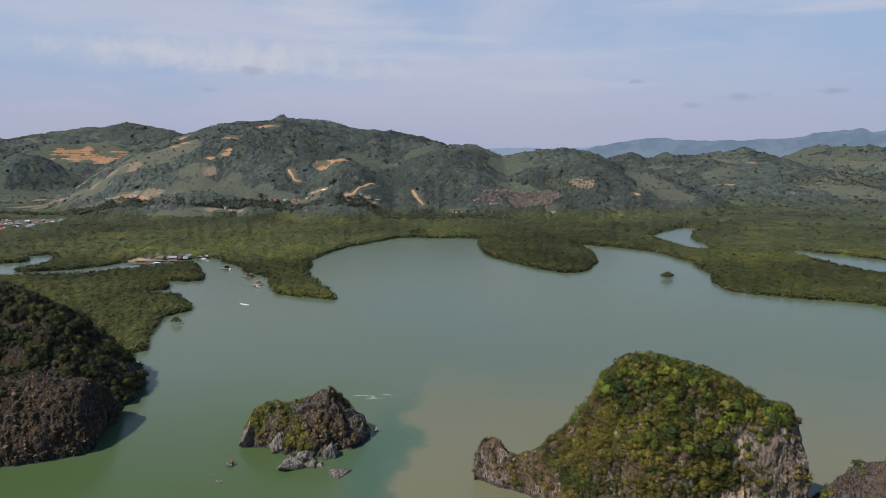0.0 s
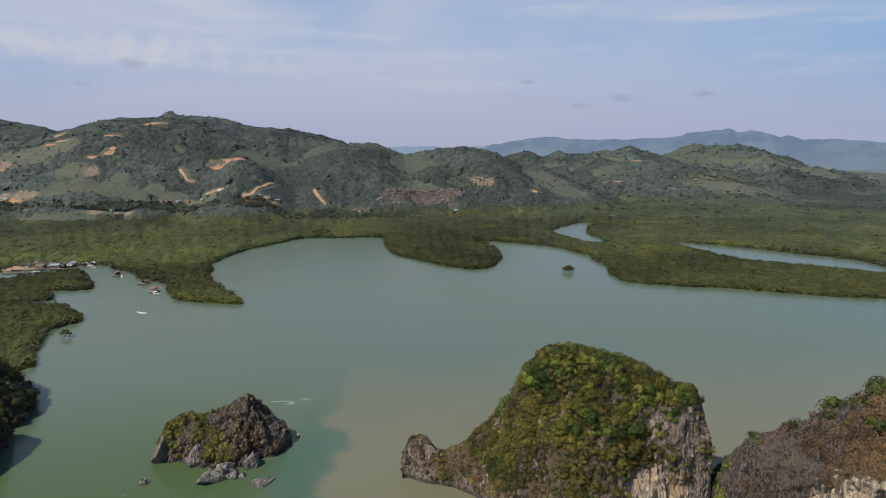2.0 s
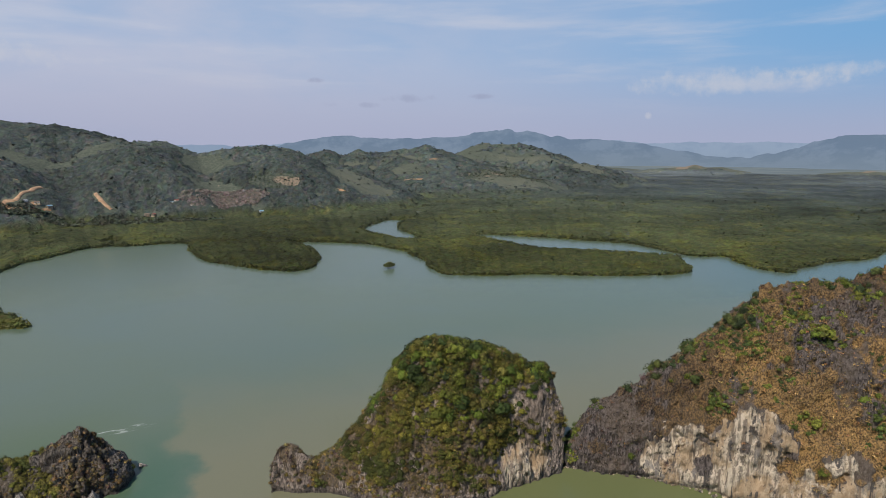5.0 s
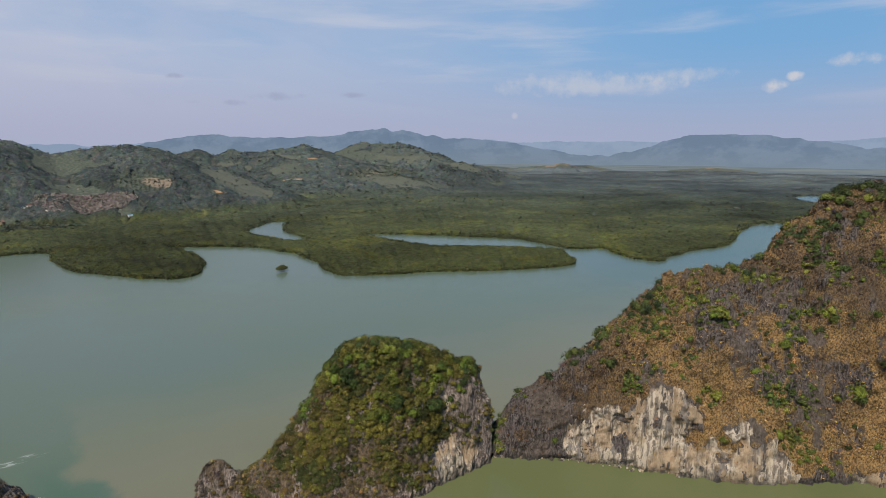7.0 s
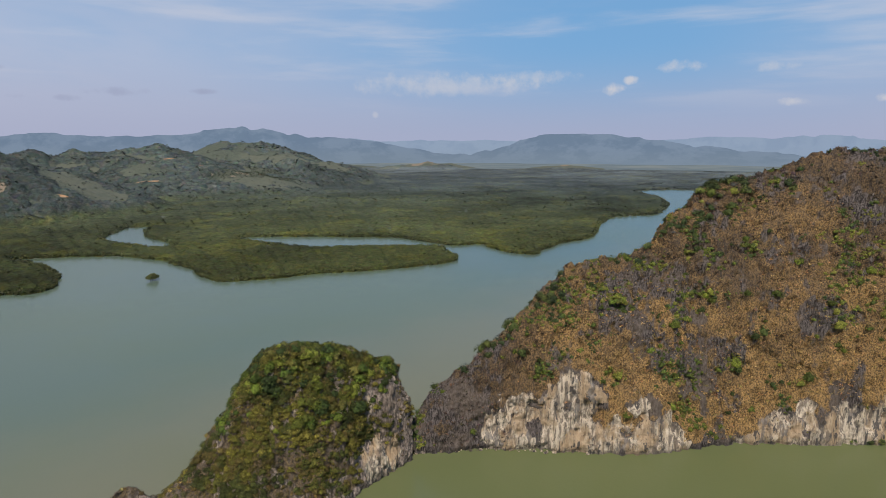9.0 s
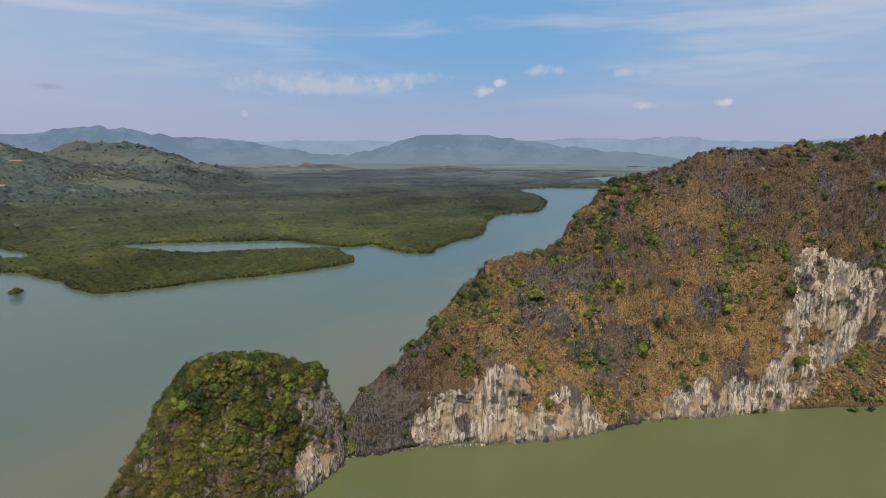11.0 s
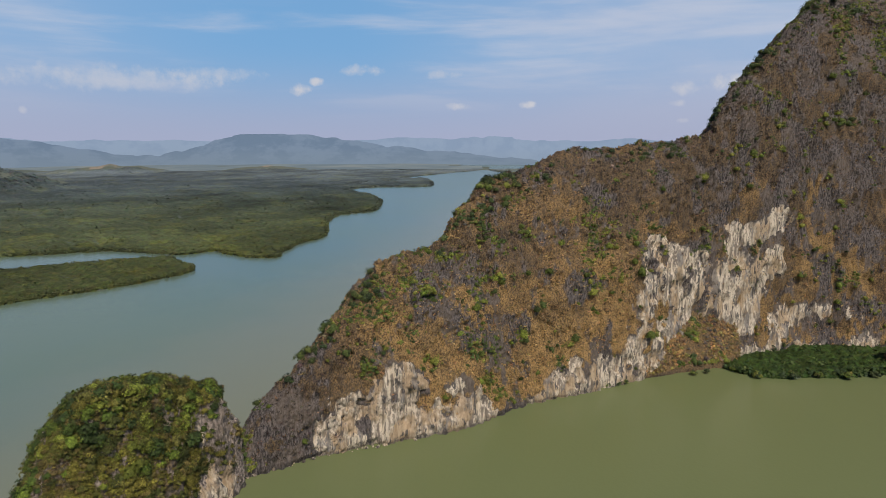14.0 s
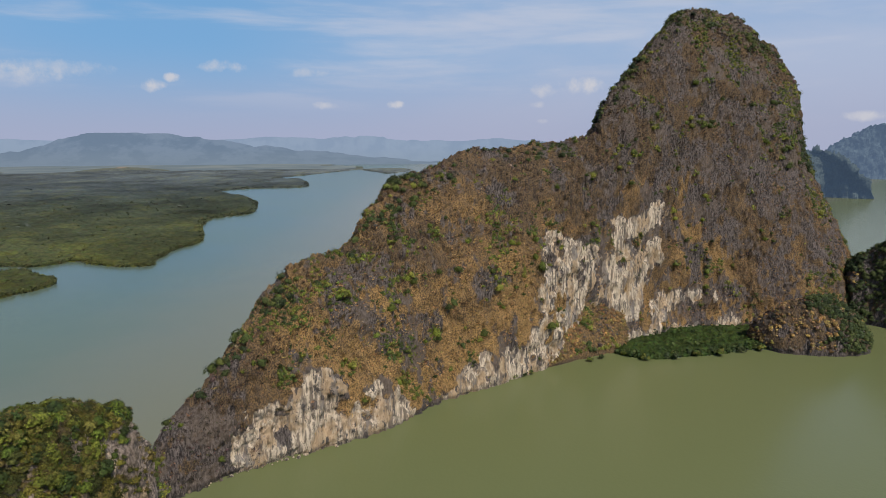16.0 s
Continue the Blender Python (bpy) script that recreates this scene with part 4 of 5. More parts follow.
    shrubs("crest_wood", t, p, top, floats, 1900, 203, lambda q, n: 0.50 + 0 * q[:, 0], (0.9, 2.6), 2, "dark green trees along the crest", DARKS + [(0.070, 0.080, 0.018)], [(0.070, 0.055, 0.045), (0.095, 0.070, 0.045)],
           lambda m: np.clip(0.35 + 0.25 * np.clip((m[:, 0] - 225) / 30, 0, 1) + 2.2 * fbm(m / 16, 77, 3), 0.08, 1.5))
    # bright single trees in the gullies
    shrubs("green_wood", t, p, faces[front_faces], floats, 460, 205, lambda q, n: 2.0 + 0 * q[:, 0], (1.0, 2.9), 2, "bright green trees in the gullies", [(0.088, 0.104, 0.014), (0.062, 0.078, 0.013), (0.120, 0.122, 0.020), (0.040, 0.052, 0.012)],
           where=lambda m: np.clip(3.0 * fbm(m / (13, 13, 16), 78, 3) - 0.55 + 0.9 * np.exp(-((m[:, 0] - 185) / 22) ** 2) + 1.6 * np.exp(-((m[:, 0] - 398) / 9) ** 2) * (m[:, 2] > 70), 0.004, 1.5))
    shrubs("scrub", t, p, faces[front_faces], floats, 50000, 201, green, (0.42, 1.25), 1, "olive and green scrub")


build_long_ridge()


def build_green_islet():
    front = [(11, 231), (15, 230.5), (21, 225), (33, 219), (45, 206), (60, 196), (75, 191), (85, 190.5), (96, 192.5), (104, 192), (111, 191.5), (119, 193), (124, 198)]
    crest = [(12, 234, 1), (13.5, 232.5, 14), (17, 231, 19), (21.5, 229.5, 18), (26, 228, 12), (31, 226, 12.5), (38, 222, 18), (46, 218.5, 26), (52, 216, 37), (57, 213.5, 48), (65, 212, 56), (77, 210, 56), (92, 209, 52), (106, 207, 47),
             (117, 206, 41), (123, 205, 33), (128, 204, 8)]
    back = [(12, 236), (20, 237), (31, 235), (45, 242), (65, 246), (90, 240), (110, 228), (129, 209)]

    def pale(u, z, side, p):
        s = np.exp(-((p[:, 0] - 101) / 11) ** 4) * np.clip((19 + 6 * fbm(p / (5, 5, 30), 81, 3) - z) / 4, 0, 1)
        k = np.exp(-((p[:, 0] - 99) / 2.5) ** 2) * np.exp(-((z - 31) / 6) ** 2) * 0.6
        return np.maximum(s, k) * (side < 0)

    p, faces, floats, u, side = loft("islet", front, crest, back, 110, 320, 0.12, 131, 0.75, 0.8, pale)
    t = thing("green_islet", "steep limestone islet covered in bright green shrubs", "karst island", (70, 210, 0))
    floats["scrub"] = floats["scrub"] * np.where(p[:, 0] > 90, 0.25, 0.7)
    under("rock", mesh_of("rock", p, faces, islet_rock, floats=floats), t, "grey and ochre limestone")

    def green(q, nor):
        return 0.44 + 0.010 * (q[:, 2] - 20) - 0.30 * (q[:, 0] < 27) - 0.25 * (q[:, 0] > 112) + 0.25 * np.exp(-((q[:, 0] - 40) / 9) ** 2)

    keep = side[faces].mean(1) < 0.6
    high = keep & (p[faces][:, :, 2].mean(1) > 30)
    shrubs("canopy", t, p, faces[high], floats, 620, 233, lambda q, n: 2.0 + 0 * q[:, 0], (1.1, 2.6), 2, "rounded green tree crowns", [(0.074, 0.100, 0.012), (0.050, 0.074, 0.011), (0.106, 0.118, 0.016), (0.030, 0.046, 0.010), (0.100, 0.092, 0.020)],
           where=lambda m: np.where((m[:, 0] > 94) & (m[:, 2] < 38), 0.1, 1.0) * np.clip(0.8 + 1.2 * fbm(m / 9, 86, 2), 0.1, 1.5))
    shrubs("shrubs", t, p, faces[keep], floats, 7200, 231, green, (0.45, 1.6), 2, "bright green and ochre shrubs", [(0.094, 0.086, 0.013), (0.067, 0.066, 0.012), (0.114, 0.098, 0.017), (0.043, 0.048, 0.011), (0.090, 0.068, 0.019)],
           [(0.118, 0.090, 0.026), (0.092, 0.074, 0.028), (0.145, 0.100, 0.032), (0.078, 0.060, 0.038)],
           lambda m: np.where(m[:, 0] < 25, 0.35, 1.0) * np.where((m[:, 2] < 16 + 5 * fbm(m / 8, 87, 2)) & (m[:, 0] > 52), 0.55, 1.0) * np.where((m[:, 0] > 93 + 5 * fbm(m / 9, 88, 2)) & (m[:, 2] < 37), 0.14, 1.0) * np.clip(0.95 + 1.3 * fbm(m / 10, 89, 3), 0.22, 1.5))


build_green_islet()


def build_west_headland():
    t = thing("west_headland", "wooded limestone headland with a brown cliff face, shade painted into its colours", "karst island", (-210, 290, 0))
    front = [(-330, 236), (-260, 232), (-200, 234), (-179, 239), (-164, 245), (-152, 251), (-149, 258)]
    crest = [(-330, 275, 44), (-260, 270, 40), (-205, 264, 35), (-182, 263, 31), (-168, 265, 28), (-160, 270, 25), (-156, 278, 18)]
    back = [(-330, 300), (-260, 298), (-200, 296), (-180, 296), (-165, 296), (-156, 294), (-152, 284)]
    p, faces, floats, u, side = loft("a", front, crest, back, 60, 260, 0.25, 151, 0.8, 1.0)
    # rock and scrub of this cliff are coloured dark for its weak light
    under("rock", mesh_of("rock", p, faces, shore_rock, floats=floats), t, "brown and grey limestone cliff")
    shrubs("scrub", t, p, faces, floats, 5200, 251, lambda q, n: 0.30 + 0.035 * (q[:, 2] - 24), (0.5, 1.7), 1, "brown and olive scrub", SHADED_GREENS, [(0.070, 0.046, 0.026), (0.040, 0.029, 0.020), (0.100, 0.064, 0.031)])
    front = [(-330, 285), (-260, 285), (-210, 285), (-180, 284), (-163, 288), (-156, 302), (-158, 322)]
    crest = [(-330, 326, 78), (-270, 330, 66), (-228, 330, 52), (-206, 332, 42), (-188, 335, 26), (-175, 338, 14), (-166, 342, 3)]
    back = [(-330, 360), (-270, 360), (-230, 358), (-205, 356), (-185, 354), (-175, 350), (-168, 347)]
    p, faces, floats, u, side = loft("b", front, crest, back, 60, 240, 0.05, 157, 0.8, 1.0)
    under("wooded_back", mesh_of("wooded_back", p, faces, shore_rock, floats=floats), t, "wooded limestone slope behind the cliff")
    # near-black leaf colours paint the shade on this slope
    shrubs("wood", t, p, faces, floats, 4200, 257, lambda q, n: 1.2 + 0 * q[:, 0], (0.9, 2.8), 2, "dark green wood", SHADED_GREENS)


build_west_headland()


def build_rock_islet():
    t = thing("rock_islet", "small craggy limestone islet with brown and green scrub", "karst island", (-60, 262, 0))
    front = [(-89, 262), (-82, 258), (-72, 255), (-65, 252), (-52, 250), (-45, 254), (-38, 261), (-33, 268)]
    crest = [(-89, 266, 2), (-84, 266, 12), (-79, 267, 15), (-74, 268, 16), (-70, 268, 15), (-67, 269, 14), (-63, 269, 17), (-60, 270, 20), (-56, 270, 23), (-52, 270, 27), (-48, 270, 25), (-45, 270, 21), (-42, 270, 17), (-38, 271, 10), (-33, 271, 1)]
    back = [(-88, 270), (-80, 280), (-65, 284), (-50, 286), (-40, 282), (-32, 273)]
    p, faces, floats, u, side = loft("r", front, crest, back, 70, 220, 0.1, 171, 2.3, 0.5)
    floats["scrub"] = floats["scrub"] * 0.45
    under("rock", mesh_of("rock", p, faces, crag_rock, floats=floats), t, "dark grey fluted limestone")
    shrubs("scrub", t, p, faces, floats, 2600, 271, lambda q, n: 0.46 - 0.006 * (q[:, 0] + 62) + 0 * q[:, 0], (0.4, 1.4), 2, "brown and green scrub", [(0.090, 0.090, 0.016), (0.050, 0.058, 0.014), (0.120, 0.104, 0.024)], [(0.150, 0.100, 0.042), (0.095, 0.070, 0.040), (0.180, 0.125, 0.050)],
           lambda m: np.clip(0.6 + 1.6 * fbm(m / 9, 79, 3), 0.12, 1.4))


build_rock_islet()


def build_headlands():
    t = thing("talus_slope", "low rubble slope under the cliff, covered in rusty scrub", "slope", (300, 0, 0))
    p, faces, floats, u, side = loft("t", [(260, 44), (269, 31), (283, 8), (295, -12), (302, -28)], [(276, 42, 5), (290, 27, 20), (306, 6, 31), (322, -16, 34), (332, -34, 18)],
                                     [(287, 50), (307, 37), (327, 15), (342, -10), (348, -30)], 24, 60, 0.0, 191, 0.6, 0.2)
    floats["scrub"], floats["gold"] = np.full(len(p), 0.9), np.full(len(p), 0.4)
    under("rubble", mesh_of("rubble", p, faces, rock_mat, floats=floats), t)
    rust = [(0.250, 0.140, 0.055), (0.200, 0.125, 0.052), (0.190, 0.150, 0.045), (0.130, 0.090, 0.050)]
    shrubs("scrub", t, p, faces, floats, 3600, 291, lambda q, n: 0.20 + 0 * q[:, 0], (0.8, 2.2), 1, "rusty and green scrub", GREENS, rust)
    t = thing("cove_headland", "rounded wooded rock at the end of the cove", "rock", (312, -150, 0))
    p, faces, floats, u, side = loft("h", [(297, -116), (293, -138), (292, -160), (300, -178), (318, -189)], [(314, -110, 12), (310, -130, 29), (310, -150, 33), (314, -168, 27), (324, -184, 6)],
                                     [(332, -108), (337, -132), (337, -155), (337, -175), (330, -192)], 40, 90, 0.2, 193, 0.8, 0.6)
    under("rock", mesh_of("rock", p, faces, rock_mat, floats=floats), t, "grey and rusty limestone")
    shrubs("wood", t, p, faces, floats, 1500, 293, lambda q, n: 0.45 - 0.02 * (q[:, 1] + 150), (0.9, 2.3), 1, "dark green wood", DARKS)
    t = thing("wooded_bluff", "steep bluff covered in dark green trees", "bluff", (375, -240, 0))
    p, faces, floats, u, side = loft("b", [(366, -203), (362, -217), (352, -227), (345, -242), (335, -275), (320, -320)], [(388, -210, 36), (377, -224, 54), (368, -236, 66), (362, -255, 76), (357, -285, 72), (350, -325, 50)],
                                     [(412, -215), (408, -235), (404, -255), (398, -275), (390, -300), (380, -330)], 40, 130, 0.1, 195, 0.8, 0.4)
    under("rock", mesh_of("rock", p, faces, rock_mat, floats=floats), t)
    shrubs("wood", t, p, faces, floats, 3200, 295, lambda q, n: 0.9 + 0 * q[:, 0], (1.0, 2.8), 1, "dark green wood", DARKS)


build_headlands()


def scatter_land(rng, count, near, far, left=-42.0, right=132.0):
    """Even places on the plan between two distances, within a range of headings from north."""
    r = np.sqrt(rng.random(count) * (far ** 2 - near ** 2) + near ** 2)
    a = np.radians(left + (right - left) * rng.random(count))
    return -45 + r * np.sin(a), 45 + r * np.cos(a)


def grove_tone(rng, x, y):
    p = flat3(x, y)
    n = len(x)
    # haze painted into the base colour: bluer and paler with distance
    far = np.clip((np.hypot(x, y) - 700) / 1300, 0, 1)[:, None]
    tone = palette(rng, n, MANGROVES, (4, 4, 3, 2), 0.10) * (1 - far) + palette(rng, n, HAZED_MANGROVES, (4, 4, 3, 2), 0.08) * far
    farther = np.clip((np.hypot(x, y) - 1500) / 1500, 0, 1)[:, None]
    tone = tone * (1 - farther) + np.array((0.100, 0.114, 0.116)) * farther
    tone = tone * (1 + 0.34 * fbm(p / 110, 47, 3) + 0.22 * fbm(p / 300, 46, 2) + 0.16 * fbm(p / 22, 48, 2)).clip(0.4, 1.7)[:, None]
    tone = np.where((fbm(p / 38, 49, 3) > 0.45)[:, None], tone * (1.30, 1.22, 0.95), tone)
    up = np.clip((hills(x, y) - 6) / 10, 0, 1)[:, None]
    # hill woods take the haze-greyed palette, blued a little more
    slope = palette(rng, n, HAZED_UPLANDS, (4, 4, 2, 3), 0.10) * (1 + 0.26 * fbm(p / 90, 55, 3) + 0.12 * fbm(p / 25, 56, 2)).clip(0.4, 1.8)[:, None]
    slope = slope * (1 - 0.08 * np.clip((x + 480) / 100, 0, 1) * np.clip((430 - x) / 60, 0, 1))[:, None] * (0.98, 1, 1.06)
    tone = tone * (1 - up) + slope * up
    tone = tone * (1 - 0.22 * np.clip((-190 - x) / 60, 0, 1) * np.clip((740 - y) / 40, 0, 1))[:, None]
    cove = (x > 262) & (y < 45) & (x < 420)
    return np.where(cove[:, None], palette(rng, n, DARKS, (3, 2, 3)) * (1.0, 1.15, 0.9), tone)


TRACKS = [("winding", 4.5, [(-132, 1225), (-142, 1196), (-155, 1170), (-162, 1149), (-176, 1143), (-170, 1131), (-157, 1129), (-136, 1140)]), ("steep", 5, [(-57, 1203), (-48, 1179), (-35, 1159)]),
          ("upper", 6, [(-307, 1276), (-292, 1242), (-284, 1223), (-273, 1226)]), ("middle", 5, [(-244, 1175), (-228, 1174), (-212, 1173)]), ("eastern", 7, [(660, 1560), (680, 1549), (700, 1530)])]


GROVES = [(-1060, 1590, 120, 80), (-985, 1830, 75, 50), (-508, 1265, 50, 50), (-650, 1140, 300, 26), (-250, 1250, 110, 90), (-900, 2000, 90, 60)]


def cleared(x, y):
    """Where no wood grows: bare earth, fields, the town and open patches of the slopes."""
    m = np.zeros(len(x), bool)
    for cx, cy, rx, ry, k in BARE + FIELDS + [(-715, 1060, 75, 85, 1.0), (-335, 722, 22, 10, 1.0), (-275, 1150, 35, 10, 0.9), (-135, 1150, 22, 10, 0.9), (30, 1155, 30, 12, 0.7)]:
        m |= ((x - cx) / rx) ** 2 + ((y - cy) / ry) ** 2 < 0.75 * k
    for _, width, pts in TRACKS:
        for cx, cy in smooth(pts, 5 * len(pts)):
            m |= (x - cx) ** 2 + ((y - cy) * 0.75) ** 2 < (width + 4) ** 2
    p = flat3(x, y)
    bare = fbm(p / 150, 51, 4) + 0.35 * fbm(p / 40, 53, 3) + 0.22 * np.clip((-420 - x) / 200, 0, 1.6) * np.clip(1 - (hills(x, y) - 60) / 60, 0, 1) - 0.6 * np.clip((y - 2060) / 120, 0, 1)
    bare = bare - 0.30 * np.clip((x + 460) / 80, 0, 1) * np.clip((420 - x) / 60, 0, 1)
    for cx, cy, rx, ry in GROVES:
        bare = np.where(((x - cx) / rx) ** 2 + ((y - cy) / ry) ** 2 < 1 + 0.5 * fbm(p / 30, 54, 2), -1, bare)
    return m | ((hills(x, y) > 7) & (bare > 0.22))


def make_canopy():
    m, t, b = material("canopy")
    fine, mid = noise_at(t, 0.75, 5, (1, 1, 1), 0.6), noise_at(t, 0.16, 6, (1, 1, 1), 0.65)
    c = mixed(t, 1.0, attribute(t, "tone", "Color"), spread(t, fine, 0.30, 0.70, 0.62, 1.30), "MULTIPLY")
    c = mixed(t, 1.0, c, spread(t, mid, 0.32, 0.68, 0.72, 1.28), "MULTIPLY")
    t.links.new(c, b.inputs["Base Color"])
    b.inputs["Roughness"].default_value, b.inputs["Specular IOR Level"].default_value = 0.8, 0.1
    bumped(t, b, times(t, times(t, fine, 0.35), mid, "ADD"), 1.0, 4.0)
    return m


def build_mangroves():
    canopy_mat = make_canopy()
    rng = np.random.default_rng(301)
    ring = 235 * 1.0054 ** np.arange(490)
    turn = np.radians(np.arange(-42, 133, 0.21))
    r, a = np.meshgrid(ring, turn, indexing="ij")
    r, a = r.ravel() * (1 + 0.0021 * rng.normal(size=r.size)), a.ravel() + 0.0015 * rng.normal(size=r.size)
    x, y = -45 + r * np.sin(a), 45 + r * np.cos(a)
    d = land(x, y)
    h = hills(x, y)
    p = flat3(x, y)
    grain = np.maximum(r / 330, 1.0)
    crown = np.maximum(1 - 1.9 * np.abs(lattice(p / (2.6 * grain)[:, None], 44)), -0.4)
    top = 3.4 + 1.5 * fbm(p / 70, 45, 3) + 1.2 * crown * np.minimum(np.sqrt(grain), 2.0) + 0.42 * rng.normal(size=len(x))
    top = top + np.where(h > 7, 0.9 * rng.random(len(x)) * np.minimum(grain, 2), 0)
    z = np.where(d < 0.5, -0.6, np.clip(0.5 + d * 0.75, 0, 1e9)).clip(-0.6, top) + h
    open_ground = cleared(x, y)
    faces = grid_faces(len(ring), len(turn))
    faces = faces[((d[faces] > 0.2).sum(1) >= 2) & ~open_ground[faces].all(1)]
    z = np.where(open_ground, h + 0.6, z)
    used, inv = np.unique(faces, return_inverse=True)
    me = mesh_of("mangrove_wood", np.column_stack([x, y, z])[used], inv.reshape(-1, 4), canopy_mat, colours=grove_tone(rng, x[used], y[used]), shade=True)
    tagged(new("mangrove_wood", me), "dense olive-green mangrove and hill wood behind the tidal shore", "woods", kind="stuff")
    # single crowns that stand out of the canopy and fringe the banks
    sets = []
    for near, far, count, edge in ((240, 900, 4500, 400), (240, 1000, 9000, 4), (900, 1600, 2200, 400), (1000, 2200, 4500, 9)):
        x, y = scatter_land(rng, count * (4 if edge > 99 else 60), near, far)
        d = land(x, y)
        ok = (d > 0) & (d < edge) & (hills(x, y) < 9) & ~cleared(x, y) & ((edge < 99) | ((x > 255) & (y < 60)) | (rng.random(len(x)) < 0.2))
        sets.append(np.column_stack([x, y, d])[ok][:count])
    x, y, d = np.concatenate(sets).T
    n = len(x)
    s = (1.1 + 1.3 * rng.random(n) ** 2) * np.clip(np.hypot(x, y) / 800, 0.9, 1.8)
    z = np.where(d < 5, 0.7 + 2.6 * rng.random(n), 3.6 + 1.5 * fbm(flat3(x, y) / 70, 45, 3) + 0.9 * rng.random(n)) + hills(x, y)
    kinds = clump_kinds(rng, 8, 12, 0.46, 1.0, -0.3, 0.5)
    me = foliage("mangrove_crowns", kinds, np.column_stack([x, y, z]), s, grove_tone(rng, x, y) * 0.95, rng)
    tagged(new("mangrove_crowns", me), "single mangrove crowns fringing the banks and topping the wood", "mangroves", kind="stuff")


build_mangroves()


def build_hill_woods():
    rng = np.random.default_rng(331)
    x, y = scatter_land(rng, 90000, 950, 3000, -42, 62)
    h = hills(x, y)
    p = flat3(x, y)
    out = cleared(x, y)
    ok = (h > 5) & (~out | (rng.random(len(x)) < 0.30)) & (rng.random(len(x)) < np.clip(1500 / np.hypot(x, y), 0, 1) ** 2)
    for cx, cy, rx, ry, k in BARE:
        ok &= (((x - cx) / rx) ** 2 + ((y - cy) / ry) ** 2 > 0.6 * k) | (rng.random(len(x)) < 0.12)
    x, y, h, p = x[ok][:16000], y[ok][:16000], h[ok][:16000], p[ok][:16000]
    n = len(x)
    # same haze-tinted base colours for the single trees
    tone = palette(rng, n, HAZED_UPLANDS, (4, 4, 2, 3), 0.16) * (1 + 0.35 * fbm(p / 90, 55, 3))[:, None]
    s = (1.5 + 1.8 * rng.random(n) ** 3) * np.clip(np.hypot(x, y) / 1400, 0.8, 1.6)
    lift = np.where(cleared(x, y), 0.4 * s, 4.0)
    places = [np.column_stack([x, y, ground_height(x, y) + lift])]
    sizes, tones = [s], [tone]

    def grove(x, y, size, height, colours):
        places.append(np.column_stack([x, y, ground_height(x, y) + height]))
        sizes.append(size * (0.7 + 0.6 * rng.random(len(x))))
        tones.append(palette(rng, len(x), colours, np.ones(len(colours)), 0.16))

    # a leafless grove, rows of young palms, and tall trees along the foot of the hills
    a, r = rng.random(1500) * 2 * np.pi, np.sqrt(rng.random(1500))
    grove(150 + 78 * r * np.cos(a), 1203 + 30 * r * np.sin(a), 2.8, 1.6, [(0.185, 0.155, 0.138), (0.160, 0.138, 0.125), (0.215, 0.180, 0.152)])
    for cx, cy, nx, ny in ((248, 1252, 15, 9), (950, 1532, 34, 9), (1080, 1580, 22, 8)):
        i, j = np.meshgrid(np.arange(nx) - nx / 2, np.arange(ny) - ny / 2)
        grove(cx + 7.5 * i.ravel() + 2 * j.ravel() + rng.normal(size=i.size), cy + 8 * j.ravel() - 1.5 * i.ravel() + rng.normal(size=i.size), 2.2, 1.6, [(0.045, 0.058, 0.036), (0.058, 0.068, 0.040)])
    x = rng.uniform(-950, 130, 2600)
    grove(x, 1118 + 22 * rng.random(2600) ** 2 + np.clip((-400 - x) * 0.16, 0, 70), 3.2, 3.2, [(0.050, 0.060, 0.042), (0.060, 0.070, 0.046), (0.072, 0.078, 0.050)])
    me = foliage("hill_trees", clump_kinds(rng, 8, 12, 0.48, lift=0.6), np.concatenate(places), np.concatenate(sizes), np.concatenate(tones), rng)
    tagged(new("hill_trees", me), "single dark green trees standing on the hill slopes", "trees", kind="stuff")


build_hill_woods()


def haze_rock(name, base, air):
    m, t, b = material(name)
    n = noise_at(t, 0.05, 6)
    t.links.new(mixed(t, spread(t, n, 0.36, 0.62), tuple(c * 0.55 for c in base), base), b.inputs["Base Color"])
    # the hazy air in front, painted as a blue glow of the rock itself
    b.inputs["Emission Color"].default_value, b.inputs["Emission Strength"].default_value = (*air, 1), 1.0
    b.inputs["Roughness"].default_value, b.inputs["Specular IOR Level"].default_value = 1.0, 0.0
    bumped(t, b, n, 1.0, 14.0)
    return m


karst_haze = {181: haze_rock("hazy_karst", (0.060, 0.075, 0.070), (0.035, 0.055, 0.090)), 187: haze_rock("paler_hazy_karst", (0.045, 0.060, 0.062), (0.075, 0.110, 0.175))}


